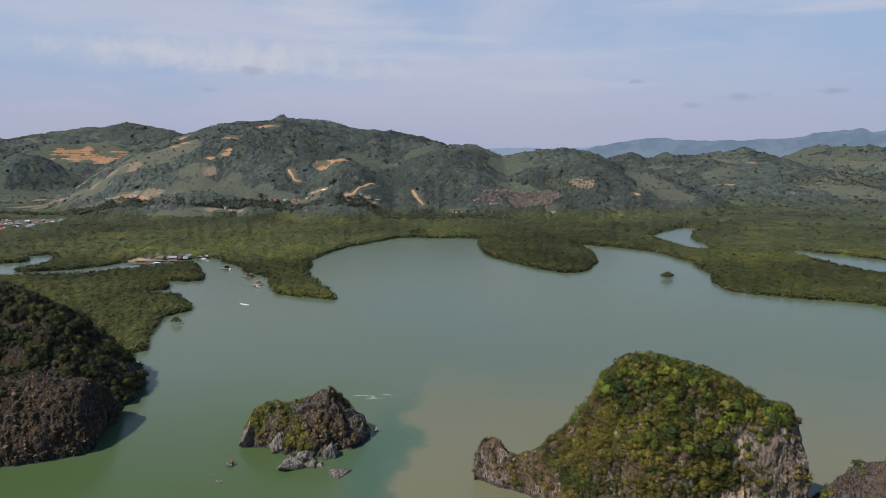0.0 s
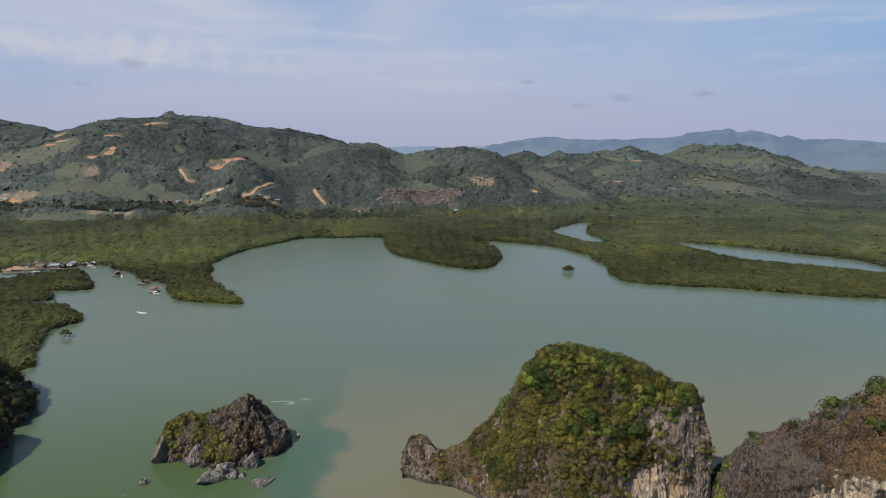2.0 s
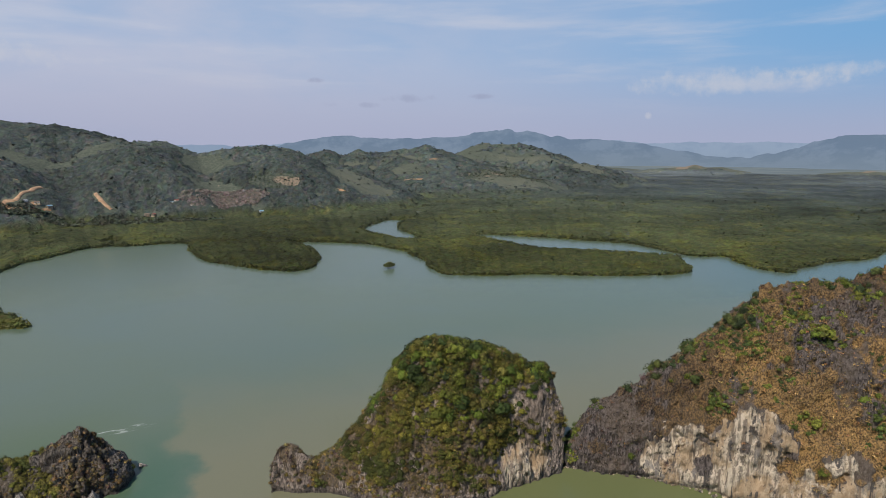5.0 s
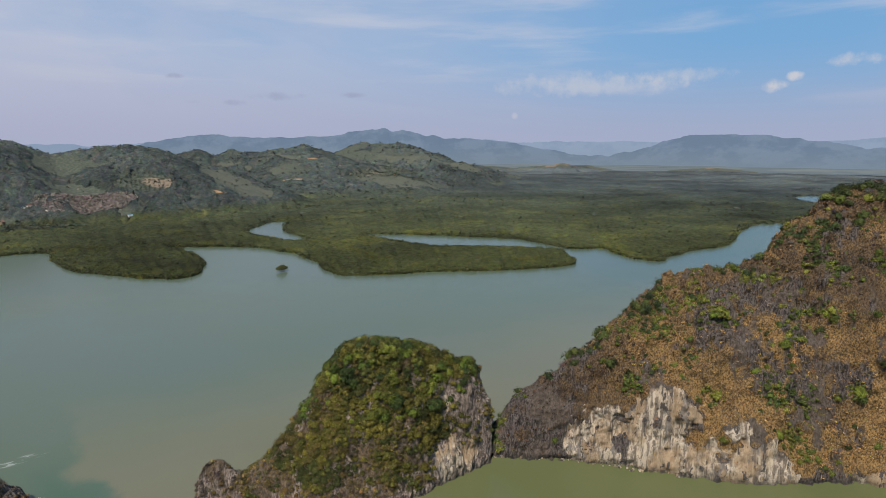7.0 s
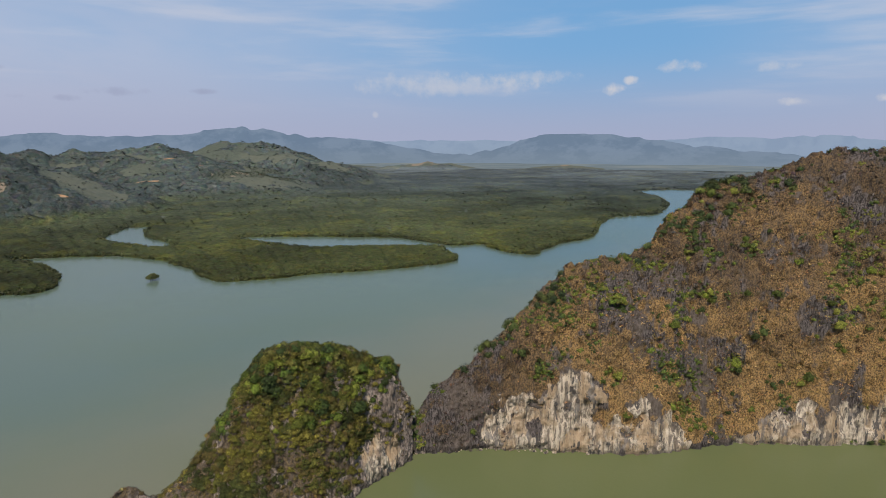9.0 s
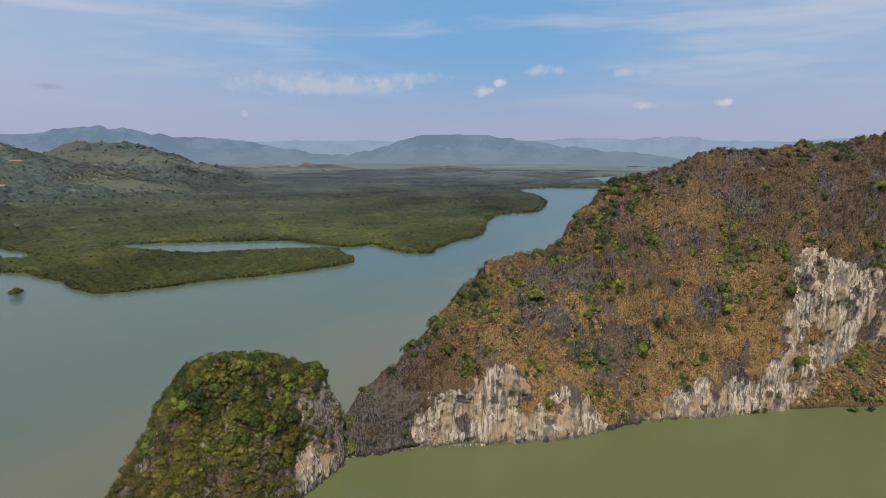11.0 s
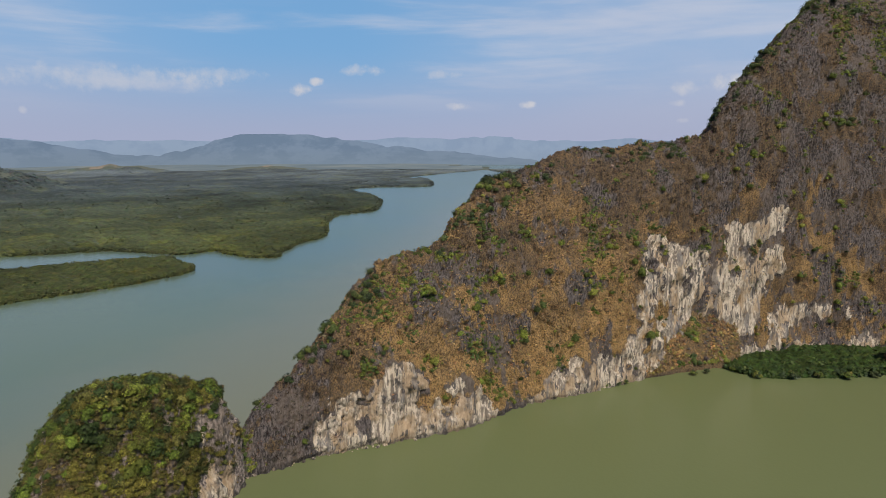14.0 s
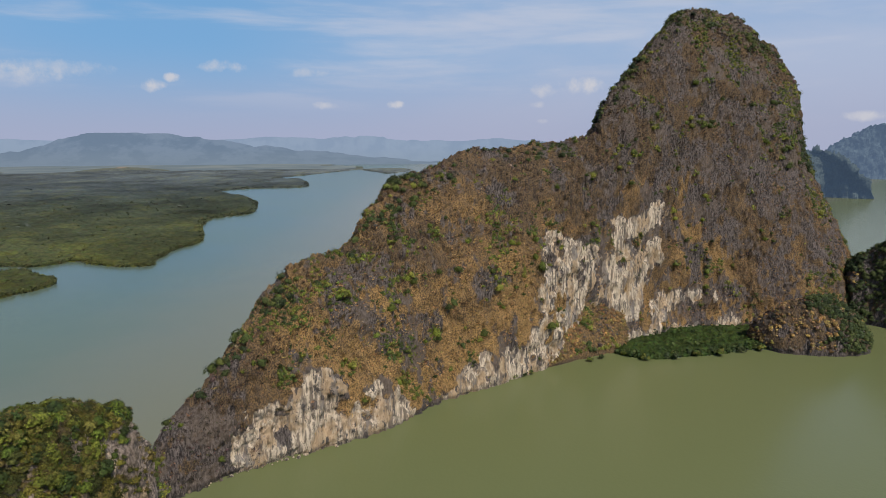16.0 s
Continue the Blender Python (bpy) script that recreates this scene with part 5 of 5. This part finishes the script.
def build_far_karsts():
    for front, crest, back, seed, where in (
            ([(1330, -560), (1430, -760), (1508, -855), (1490, -900), (1477, -945)], [(1400, -560, 90), (1480, -720, 128), (1520, -790, 122), (1500, -850, 108), (1470, -900, 66), (1465, -950, 8)],
             [(1500, -560), (1580, -700), (1600, -800), (1560, -900), (1480, -960)], 181, (1470, -780, 0)),
            ([(2380, -1360), (2400, -1450), (2370, -1560), (2340, -1680), (2300, -1800)], [(2440, -1340, 20), (2440, -1400, 112), (2420, -1460, 156), (2390, -1530, 200), (2350, -1600, 196), (2330, -1720, 150), (2310, -1820, 30)],
             [(2560, -1340), (2560, -1450), (2520, -1560), (2480, -1680), (2380, -1820)], 187, (2400, -1550, 0))):
        t = thing("distant_karst", "distant wooded limestone island under painted blue haze", "karst island", where)
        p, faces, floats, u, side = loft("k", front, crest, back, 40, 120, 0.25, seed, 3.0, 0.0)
        under("rock", mesh_of("rock", p, faces, karst_haze[seed], floats=floats), t, "limestone and wood with blue haze as emission")


build_far_karsts()


# ---- small things ----
def shell(bm_or_parts, name, mat, flat=True):
    me = bpy.data.meshes.new(name)
    bm_or_parts.to_mesh(me)
    bm_or_parts.free()
    me.materials.append(mat)
    return me


def box_bm(w, l, h, x=0.0, y=0.0, z=0.0, bevel=0.03):
    bm = bmesh.new()
    bmesh.ops.create_cube(bm, size=1)
    bmesh.ops.scale(bm, vec=(w, l, h), verts=bm.verts)
    if bevel:
        bmesh.ops.bevel(bm, geom=bm.edges[:], offset=bevel, segments=1, affect="EDGES")
    bmesh.ops.translate(bm, vec=(x, y, z + h / 2), verts=bm.verts)
    return bm


def part(name, bm, mat, parent, label=""):
    ob = new(name, shell(bm, name, mat))
    ob.parent = parent
    return tagged(ob, label)


def gable_bm(w, l, rise, over, z, thick=0.14):
    """A pitched roof of two slabs, with its ridge along y."""
    bm = bmesh.new()
    for side in (-1, 1):
        e, k = side * (w / 2 + over), l / 2 + over
        low = z - over * rise / (w / 2)
        v = [bm.verts.new(c) for c in ((0, -k, z + rise), (0, k, z + rise), (e, k, low), (e, -k, low), (0, -k, z + rise + thick), (0, k, z + rise + thick), (e, k, low + thick), (e, -k, low + thick))]
        for f in ((0, 1, 2, 3), (4, 7, 6, 5), (0, 3, 7, 4), (1, 5, 6, 2), (2, 6, 7, 3), (0, 4, 5, 1)):
            bm.faces.new([v[i] for i in f])
    bmesh.ops.recalc_face_normals(bm, faces=bm.faces)
    return bm


wood_dark = plain("dark_wood", (0.085, 0.062, 0.045), 0.85)
wood_pale = plain("weathered_planks", (0.24, 0.19, 0.14), 0.85)
plaster = plain("pale_render", (0.62, 0.58, 0.52), 0.8)
glass_dark = plain("dark_window", (0.03, 0.035, 0.04), 0.2)
white_paint = plain("white_paint", (0.74, 0.74, 0.72), 0.45, vary=0.12)
blue_paint = plain("blue_paint", (0.10, 0.26, 0.42), 0.45)
drum_blue = plain("blue_drum", (0.05, 0.14, 0.30), 0.5)
dirt = plain("orange_dirt", (0.40, 0.25, 0.15), 0.95, vary=0.35, scale=0.2)
sand = plain("pale_sand", (0.50, 0.38, 0.25), 0.95, vary=0.3, scale=0.3)
ROOFS = {"rusty red": plain("red_sheet_roof", (0.34, 0.11, 0.08), 0.6), "grey": plain("grey_sheet_roof", (0.32, 0.33, 0.34), 0.5), "pale blue": plain("blue_sheet_roof", (0.22, 0.36, 0.46), 0.5),
         "white": plain("white_sheet_roof", (0.68, 0.67, 0.64), 0.55), "brown": plain("thatch_roof", (0.17, 0.13, 0.10), 0.9)}


def build_house(kind, w, l, h, stilts, where):
    roof_kind, wall = kind
    label = "small house with a %s roof on %s" % (roof_kind, "stilts over the water" if stilts else "the ground among trees")
    t = thing("stilt_house" if stilts else "house", label, "house", group="stilt houses by the landing" if stilts else "houses of the valley")
    base = 1.6 if stilts else 0.0
    part("wall", box_bm(w, l, h, z=base), wall, t)
    part("roof", gable_bm(w, l, 0.28 * w, 0.5, base + h - 0.05), ROOFS[roof_kind], t, roof_kind + " sheet roof")
    part("door", box_bm(0.08, 0.9, 2.0, -w / 2 - 0.03, 0.6, base + 0.05, 0.01), wood_dark, t)
    for y in (-l / 4, l / 3):
        win = part("window", box_bm(0.06, 1.0, 0.9, -w / 2 - 0.02, y - 0.7, base + 1.0, 0.01), glass_dark, t)
    win = part("window", box_bm(1.2, 0.06, 0.9, 0, -l / 2 - 0.02, base + 1.0, 0.01), glass_dark, t)
    if stilts:
        for x in (-w / 2 + 0.2, w / 2 - 0.2):
            for y in (-l / 2 + 0.2, l / 2 - 0.2):
                part("stilt", box_bm(0.2, 0.2, base + 1.9, x, y, -1.8, 0.02), wood_dark, t)
        part("deck", box_bm(w + 1.6, l + 1.2, 0.15, z=base - 0.15), wood_pale, t)
    t.matrix_basis = where
    return t


def build_settlements():
    rng = random.Random(11)
    kinds = [(r, w) for r in ROOFS for w in (plaster, wood_pale)]
    BROWN, GREY = 2 * list(ROOFS).index("brown"), 2 * list(ROOFS).index("grey")
    # the landing on the creek
    first = {}
    for x, y, turn, w, l, k in ((-338, 718, 10, 6, 9, BROWN), (-327, 722, -8, 7, 10, BROWN + 1), (-316, 724, 14, 6, 8, BROWN), (-306, 726, 4, 7, 11, BROWN + 1), (-297, 727, -12, 6, 9, GREY), (-322, 713, 80, 5, 8, BROWN + 1), (-309, 716, 95, 5, 9, GREY + 1), (-331, 729, 30, 6, 8, BROWN)):
        build_house(kinds[k], w, l, 2.7, True, pose(x, y, 0, 0, 0, turn))
    # the town up the creek, and farms at the foot of the hills
    spots = [(-715 + rng.uniform(-55, 60), 1030 + rng.uniform(-90, 60)) for _ in range(60)]
    spots += [(-299, 1142), (-284, 1146), (-271, 1153), (-247, 1158), (-218, 1166), (-135, 1152), (-120, 1156), (16, 1152), (26, 1150), (58, 1188), (66, 1194), (201, 1151), (-630, 1192), (-596, 1178), (-568, 1176), (-453, 1120), (-382, 1116), (-150, 1146), (-203, 1268), (90, 1180)]
    for x, y in spots:
        k = rng.choice(kinds)
        if k not in first:
            first[k] = build_house(k, 6.5, 9, 2.8, False, pose(0, 0, 0))
            ob = first[k]
        else:
            ob = copy_thing(first[k], pose(0, 0, 0))
        z = float(ground_height(np.array([x]), np.array([y]))[0])
        ob.matrix_basis = pose(x, y, max(z, 1.0) + 0.8, 0, 0, rng.uniform(0, 180)) @ Matrix.Scale(0.8, 4)
        part_under = part("plinth", box_bm(6.9, 9.4, 3.5, z=-3.5), sand, ob, "earth and rubble plinth")


def build_landing():
    t = thing("landing_stage", "bare orange earth landing with plank walkway on piles", "landing", (-345, 710, 0))
    bm = bmesh.new()
    bmesh.ops.create_icosphere(bm, subdivisions=3, radius=1)
    bmesh.ops.scale(bm, vec=(24, 9, 2.8), verts=bm.verts)
    for v in bm.verts:
        v.co += Vector((0, 0, 0.5 * noise.noise(v.co * 0.3))) + Vector((1.5 * noise.noise(v.co * 0.21 + Vector((9, 0, 0))), 0, 0))
    part("earth_bank", bm, dirt, t, "bare orange earth bank").location = (-6, 7, 0.2)
    part("walkway", box_bm(52, 2.2, 0.2, 22, -2, 1.5), wood_pale, t)
    for k in range(12):
        part("pile", box_bm(0.25, 0.25, 3.4, -2 + k * 4.3, -2.8, -1.8, 0.02), wood_dark, t)


def hull_bm(length, beam, depth, sheer):
    """An open boat's hull with a raised bow along y."""
    bm, rows = bmesh.new(), []
    for i in range(13):
        u = i / 12
        half = beam / 2 * math.sin(math.pi * min(max(0.08 + 0.9 * u, 0), 0.97)) ** 0.6
        lift = sheer * max(0, (u - 0.55) / 0.45) ** 2 + 0.25 * sheer * max(0, (0.2 - u) / 0.2)
        y = (u - 0.5) * length
        rows.append([bm.verts.new((x * half, y, lift + z)) for x, z in ((-1, depth), (-0.8, 0.25 * depth), (0, 0), (0.8, 0.25 * depth), (1, depth), (0.82, depth * 0.96), (0.5, 0.4 * depth), (-0.5, 0.4 * depth), (-0.82, depth * 0.96))])
    for a, b in zip(rows[:-1], rows[1:]):
        for k in range(9):
            bm.faces.new((a[k], a[(k + 1) % 9], b[(k + 1) % 9], b[k]))
    bm.faces.new(rows[0])
    bm.faces.new(list(reversed(rows[-1])))
    bmesh.ops.recalc_face_normals(bm, faces=bm.faces)
    return bm


def build_boat(paint, label, length, beam, canopy, where):
    t = thing("boat", label, "boat", group="boats on the bay")
    part("hull", hull_bm(length, beam, 0.8, 1.0), paint, t)
    for y in (-0.22, 0.0, 0.2):
        part("bench", box_bm(beam * 0.8, 0.35, 0.08, 0, y * length, 0.5, 0.01), wood_pale, t)
    if canopy:
        part("canopy", gable_bm(beam * 0.9, length * 0.5, 0.25, 0.1, 2.2, 0.06), white_paint, t, "white awning")
        for x in (-1, 1):
            for y in (-0.22, 0.22):
                part("post", box_bm(0.07, 0.07, 1.8, x * beam * 0.4, y * length, 0.5, 0.01), wood_dark, t)
    t.matrix_basis = where
    return t


def build_raft(roof_kind, wall, where):
    t = thing("floating_hut", "floating hut with a %s roof on a drum raft" % roof_kind, "floating hut", group="huts afloat on the bay")
    part("deck", box_bm(9, 7, 0.25, z=0.45), wood_pale, t)
    for x in (-3.8, -1.3, 1.3, 3.8):
        for y in (-2.8, 2.8):
            bm = bmesh.new()
            bmesh.ops.create_cone(bm, cap_ends=True, segments=10, radius1=0.36, radius2=0.36, depth=1.4, matrix=Matrix.Translation((x, y, 0.18)) @ Matrix.Rotation(radians(90), 4, "Y"))
            part("drum", bm, drum_blue, t)
    part("wall", box_bm(4.6, 3.8, 2.3, 1.2, 0.6, 0.7), wall, t)
    roof = part("roof", gable_bm(4.8, 4.2, 1.0, 0.6, 3.0), ROOFS[roof_kind], t)
    roof.location = (1.2, 0.6, 0)
    part("door", box_bm(0.08, 0.8, 1.9, -1.14, 0.6, 0.7, 0.01), wood_dark, t)
    for y in (-2.6, 2.6):
        part("rail", box_bm(8.6, 0.08, 0.08, 0, y * 1.28, 1.4, 0.01), wood_dark, t)
    t.matrix_basis = where
    return t


def build_boats():
    for x, y, turn, roof, wall in ((-233, 669, 20, "brown", wood_dark), (-195, 624, -15, "brown", wood_dark), (-176, 588, 30, "rusty red", plaster), (-279, 731, 8, "white", plaster), (-284, 726, 10, "grey", wood_dark)):
        build_raft(roof, wall, pose(x, y, 0, 0, 0, turn))
    build_boat(white_paint, "white open longtail boat lying on calm water", 8.5, 1.7, False, pose(-164, 511, -0.25, 0, 0, 70))
    build_boat(white_paint, "white boat with an awning beside the huts", 7.5, 2.0, True, pose(-225, 659, -0.25, 0, 0, 20))
    build_boat(white_paint, "white boat with an awning below the floating hut", 7, 1.9, True, pose(-172, 579, -0.25, 0, 0, 60))
    build_boat(blue_paint, "blue and white tour boat moored at the landing", 14, 3.4, True, pose(-318, 695, -0.3, 0, 0, 82))
    build_boat(white_paint, "long white tour boat moored off the point", 15, 3.6, True, pose(-276, 722, -0.3, 0, 0, 60))
    for k in range(7):
        build_boat(wood_dark, "dark wooden longtail boat moored at the landing", 9, 1.5, False, pose(-345 + k * 4.6, 690 + k * 0.9 + (k % 3) * 0.8, -0.25, 0, 0, 70 + 5 * (k % 3)))


def build_tracks():
    """Bare earth tracks cut into the wooded slopes."""
    for name, width, pts in TRACKS:
        c = smooth(pts, 8 * len(pts))
        way = np.gradient(c, axis=0)
        side = np.column_stack([-way[:, 1], way[:, 0]]) / np.linalg.norm(way, axis=1)[:, None]
        wide = width / 2 * (1 + 0.3 * fbm(flat3(np.arange(len(c)) * 0.5, 0 * c[:, 0]), 63, 2))
        rows = []
        for k in (-1.15, -1, 0, 1, 1.15):
            q = c + side * (wide * k)[:, None]
            z = ground_height(q[:, 0], q[:, 1]) + (1.4 if abs(k) <= 1 else -1.0)
            rows.append(np.column_stack([q, np.maximum(z, 2)]))
        tagged(new("dirt_track", mesh_of("dirt_track", np.concatenate(rows), grid_faces(5, len(c)), dirt, shade=True)), "%s bare orange dirt track on the wooded slope" % name, "track", kind="structure")


def build_boulders():
    rng = random.Random(5)
    for x, y, z, sx, sy, sz, turn in ((-62, 240.5, 1, 5, 3, 4.0, 20), (-54.5, 243.5, 0.3, 3.4, 2.4, 2.4, 70), (-50, 243, 0.2, 2, 1.7, 1.4, 10), (-41, 236.5, 0.6, 4.8, 2.6, 3.2, 35), (-57.5, 247, 1, 4, 3, 4, 0), (-87, 244, 0.5, 1.9, 1.4, 2.2, 15),
                                     (-88, 231, -0.2, 3, 1.2, 0.7, 5), (-92, 236, -0.2, 1.1, 0.8, 0.6, 0), (-30, 276, 0.2, 1.6, 1.2, 1.3, 0), (-85, 259.5, 2.5, 3.4, 2.6, 8, 30), (-71, 255.5, 2.5, 4, 2.6, 7, 0), (-47, 251, 1.5, 4, 2.6, 5, 60)):
        bm = bmesh.new()
        for _ in range(13):
            d = Vector((rng.gauss(0, 1), rng.gauss(0, 1), rng.gauss(0, 1))).normalized() * rng.uniform(0.85, 1.15)
            bm.verts.new(d)
        bmesh.ops.convex_hull(bm, input=bm.verts)
        bmesh.ops.delete(bm, geom=[v for v in bm.verts if not v.link_faces], context="VERTS")
        bmesh.ops.subdivide_edges(bm, edges=bm.edges, cuts=5, use_grid_fill=True)
        off = Vector((x, y, 3))
        for v in bm.verts:
            n = noise.noise(v.co * 2.2 + off) * 0.13 + noise.noise(v.co * 6 + off) * 0.07 - 0.12 * abs(noise.noise(Vector((v.co.x * 5, v.co.y * 5, v.co.z * 0.9)) + off))
            v.co *= 1.05 + n
            v.co.x, v.co.y, v.co.z = v.co.x * sx * 1.1, v.co.y * sy * 1.1, v.co.z * sz
        ob = new("boulder", shell(bm, "boulder", pale_rock))
        ob.matrix_basis = pose(x, y, z, 0, 0, turn)
        tagged(ob, "fluted grey limestone boulder %s" % ("standing in shallow green water" if y < 250 else "leaning on the craggy islet"), "boulder", "boulders round the islet")
    # broken rock along the foot of the long cliff
    bm_all, faces = [], []
    foot = smooth([(123, 196), (145, 175), (165, 148), (193, 116), (220, 97), (242, 66), (264, 40)], 150)
    g = np.random.default_rng(7)
    bm = bmesh.new()
    bmesh.ops.create_icosphere(bm, subdivisions=1, radius=1)
    ico = np.array([v.co[:] for v in bm.verts])
    tri = np.array([[v.index for v in f.verts] for f in bm.faces])
    bm.free()
    out_v, out_f = [], []
    for k, (x, y) in enumerate(foot):
        q = ico * (1 + 0.35 * g.normal(size=(len(ico), 1))) * (0.25 + 0.75 * g.random() ** 2) * (1.2, 1.2, 0.8)
        out_f.append(tri + k * len(ico))
        out_v.append(q + (x + g.normal() * 0.9 + 0.2, y + g.normal() * 0.9 + 0.4, 0.2))
    v = np.concatenate(out_v)
    me = mesh_of("shore_rubble", v, np.concatenate(out_f), rock_mat, floats={"pale": np.full(len(v), 0.55)})
    tagged(new("shore_rubble", me), "pale broken rocks along the foot of the cliff", "rubble", kind="stuff")


def build_tree(x, y, z, height, spread_r, tones, seed, label, bare=0.35, group=""):
    rng = np.random.default_rng(seed)
    t = thing("tree", label, "tree", (x, y, z), group)
    stems = [((0, 0, -1.5), (0.1 * height * rng.normal(), 0.1 * height * rng.normal(), height * 0.55), 0.035 * height)]
    tip = np.array(stems[0][1])
    for k in range(6):
        a = k * 1.05 + rng.random()
        e = tip * (0.7 + 0.3 * rng.random()) + (spread_r * 0.6 * math.cos(a), spread_r * 0.6 * math.sin(a), height * 0.22 * rng.random())
        stems.append((tuple(tip * (0.55 + 0.4 * rng.random())), tuple(e), 0.014 * height))
    for k, (a, b, r) in enumerate(stems):
        a, b = Vector(a), Vector(b)
        bm = bmesh.new()
        m = Matrix.Translation((a + b) / 2) @ (b - a).to_track_quat("Z", "Y").to_matrix().to_4x4()
        bmesh.ops.create_cone(bm, cap_ends=True, segments=7, radius1=r, radius2=r * 0.55, depth=(b - a).length, matrix=m)
        part("trunk" if k == 0 else "limb", bm, wood_dark, t)
    n = 22
    w = rng.normal(size=(n, 3))
    w /= np.linalg.norm(w, axis=1, keepdims=True)
    w[:, 2] = np.abs(w[:, 2]) - bare
    q = w * (0.75 + 0.3 * rng.random((n, 1))) * (spread_r * 0.75, spread_r * 0.75, height * 0.36) + (0, 0, height * 0.62) + (x, y, z)
    s = spread_r * (0.30 + 0.2 * rng.random(n))
    me = foliage("crown", clump_kinds(rng, 6, 60, 0.26), q, s, palette(rng, n, tones, np.ones(len(tones)), 0.15), rng)
    under("crown", me, t)


def build_trees():
    bright = [(0.120, 0.150, 0.022), (0.095, 0.125, 0.020), (0.145, 0.160, 0.028)]
    for k, (dx, dy, h, r) in enumerate(((0, 0, 9.0, 4.4), (3.2, 1, 7.4, 3.8), (-3.0, -0.6, 7.6, 3.8), (0.8, 2.6, 8.0, 3.8))):
        build_tree(224 + dx, 621 + dy, 0, h, r, MANGROVES, 400 + k, "lone olive mangrove tree standing in open water", 1.0, "mangroves on the shoal")
    for k, (dx, dy, h, r) in enumerate(((0, 0, 6.5, 2.2), (2.6, -0.5, 4.5, 1.8), (-2.4, 0.6, 3.6, 1.6))):
        build_tree(-197 + dx, 454 + dy, 0, h, r, GREENS, 410 + k, "slender green mangrove tree off the marsh bank", 0.5, "mangroves off the marsh")
    for k, (x, y, z, h, r) in enumerate(((192.5, 139.5, 58, 8, 4.2), (206, 122, 49, 6.5, 3.8), (214, 116, 51, 4.5, 2.4), (196, 124, 40, 4, 2.6), (199, 121, 38, 3.6, 2.4), (243, 92, 70, 4.5, 2.6), (178, 146, 36, 4, 2.4), (186, 139, 43, 4, 2.6))):
        build_tree(x, y, z, h, r, bright, 420 + k, "bright green broadleaf tree on the dry rock slope", 0.5, "green trees on the ridge")
    for k, (x, y, h, r) in enumerate(((244.5, 64, 2.6, 1.4), (249, 57.5, 2.4, 1.3), (252, 53, 3.2, 1.8), (256, 47, 2.6, 1.5), (259, 43, 3.0, 1.7), (281, 4, 3.4, 2.0), (286, -4, 3.2, 1.8), (293, -20, 4.4, 2.4), (284, -30, 5, 2.8), (285, -50, 4.6, 2.6), (291, -64, 4.8, 2.6),
                                      (292, -80, 5.5, 3.0), (299, -96, 4.6, 2.6), (302, -110, 5.2, 2.8), (226, 89, 2.0, 1.2))):
        build_tree(x, y, 0, h, r, GREENS if k % 3 else DARKS, 440 + k, "green mangrove tree at the water's edge of the cove", 0.8, "mangroves of the cove")


build_landing()
build_boats()
build_tracks()
build_boulders()
build_trees()
build_settlements()
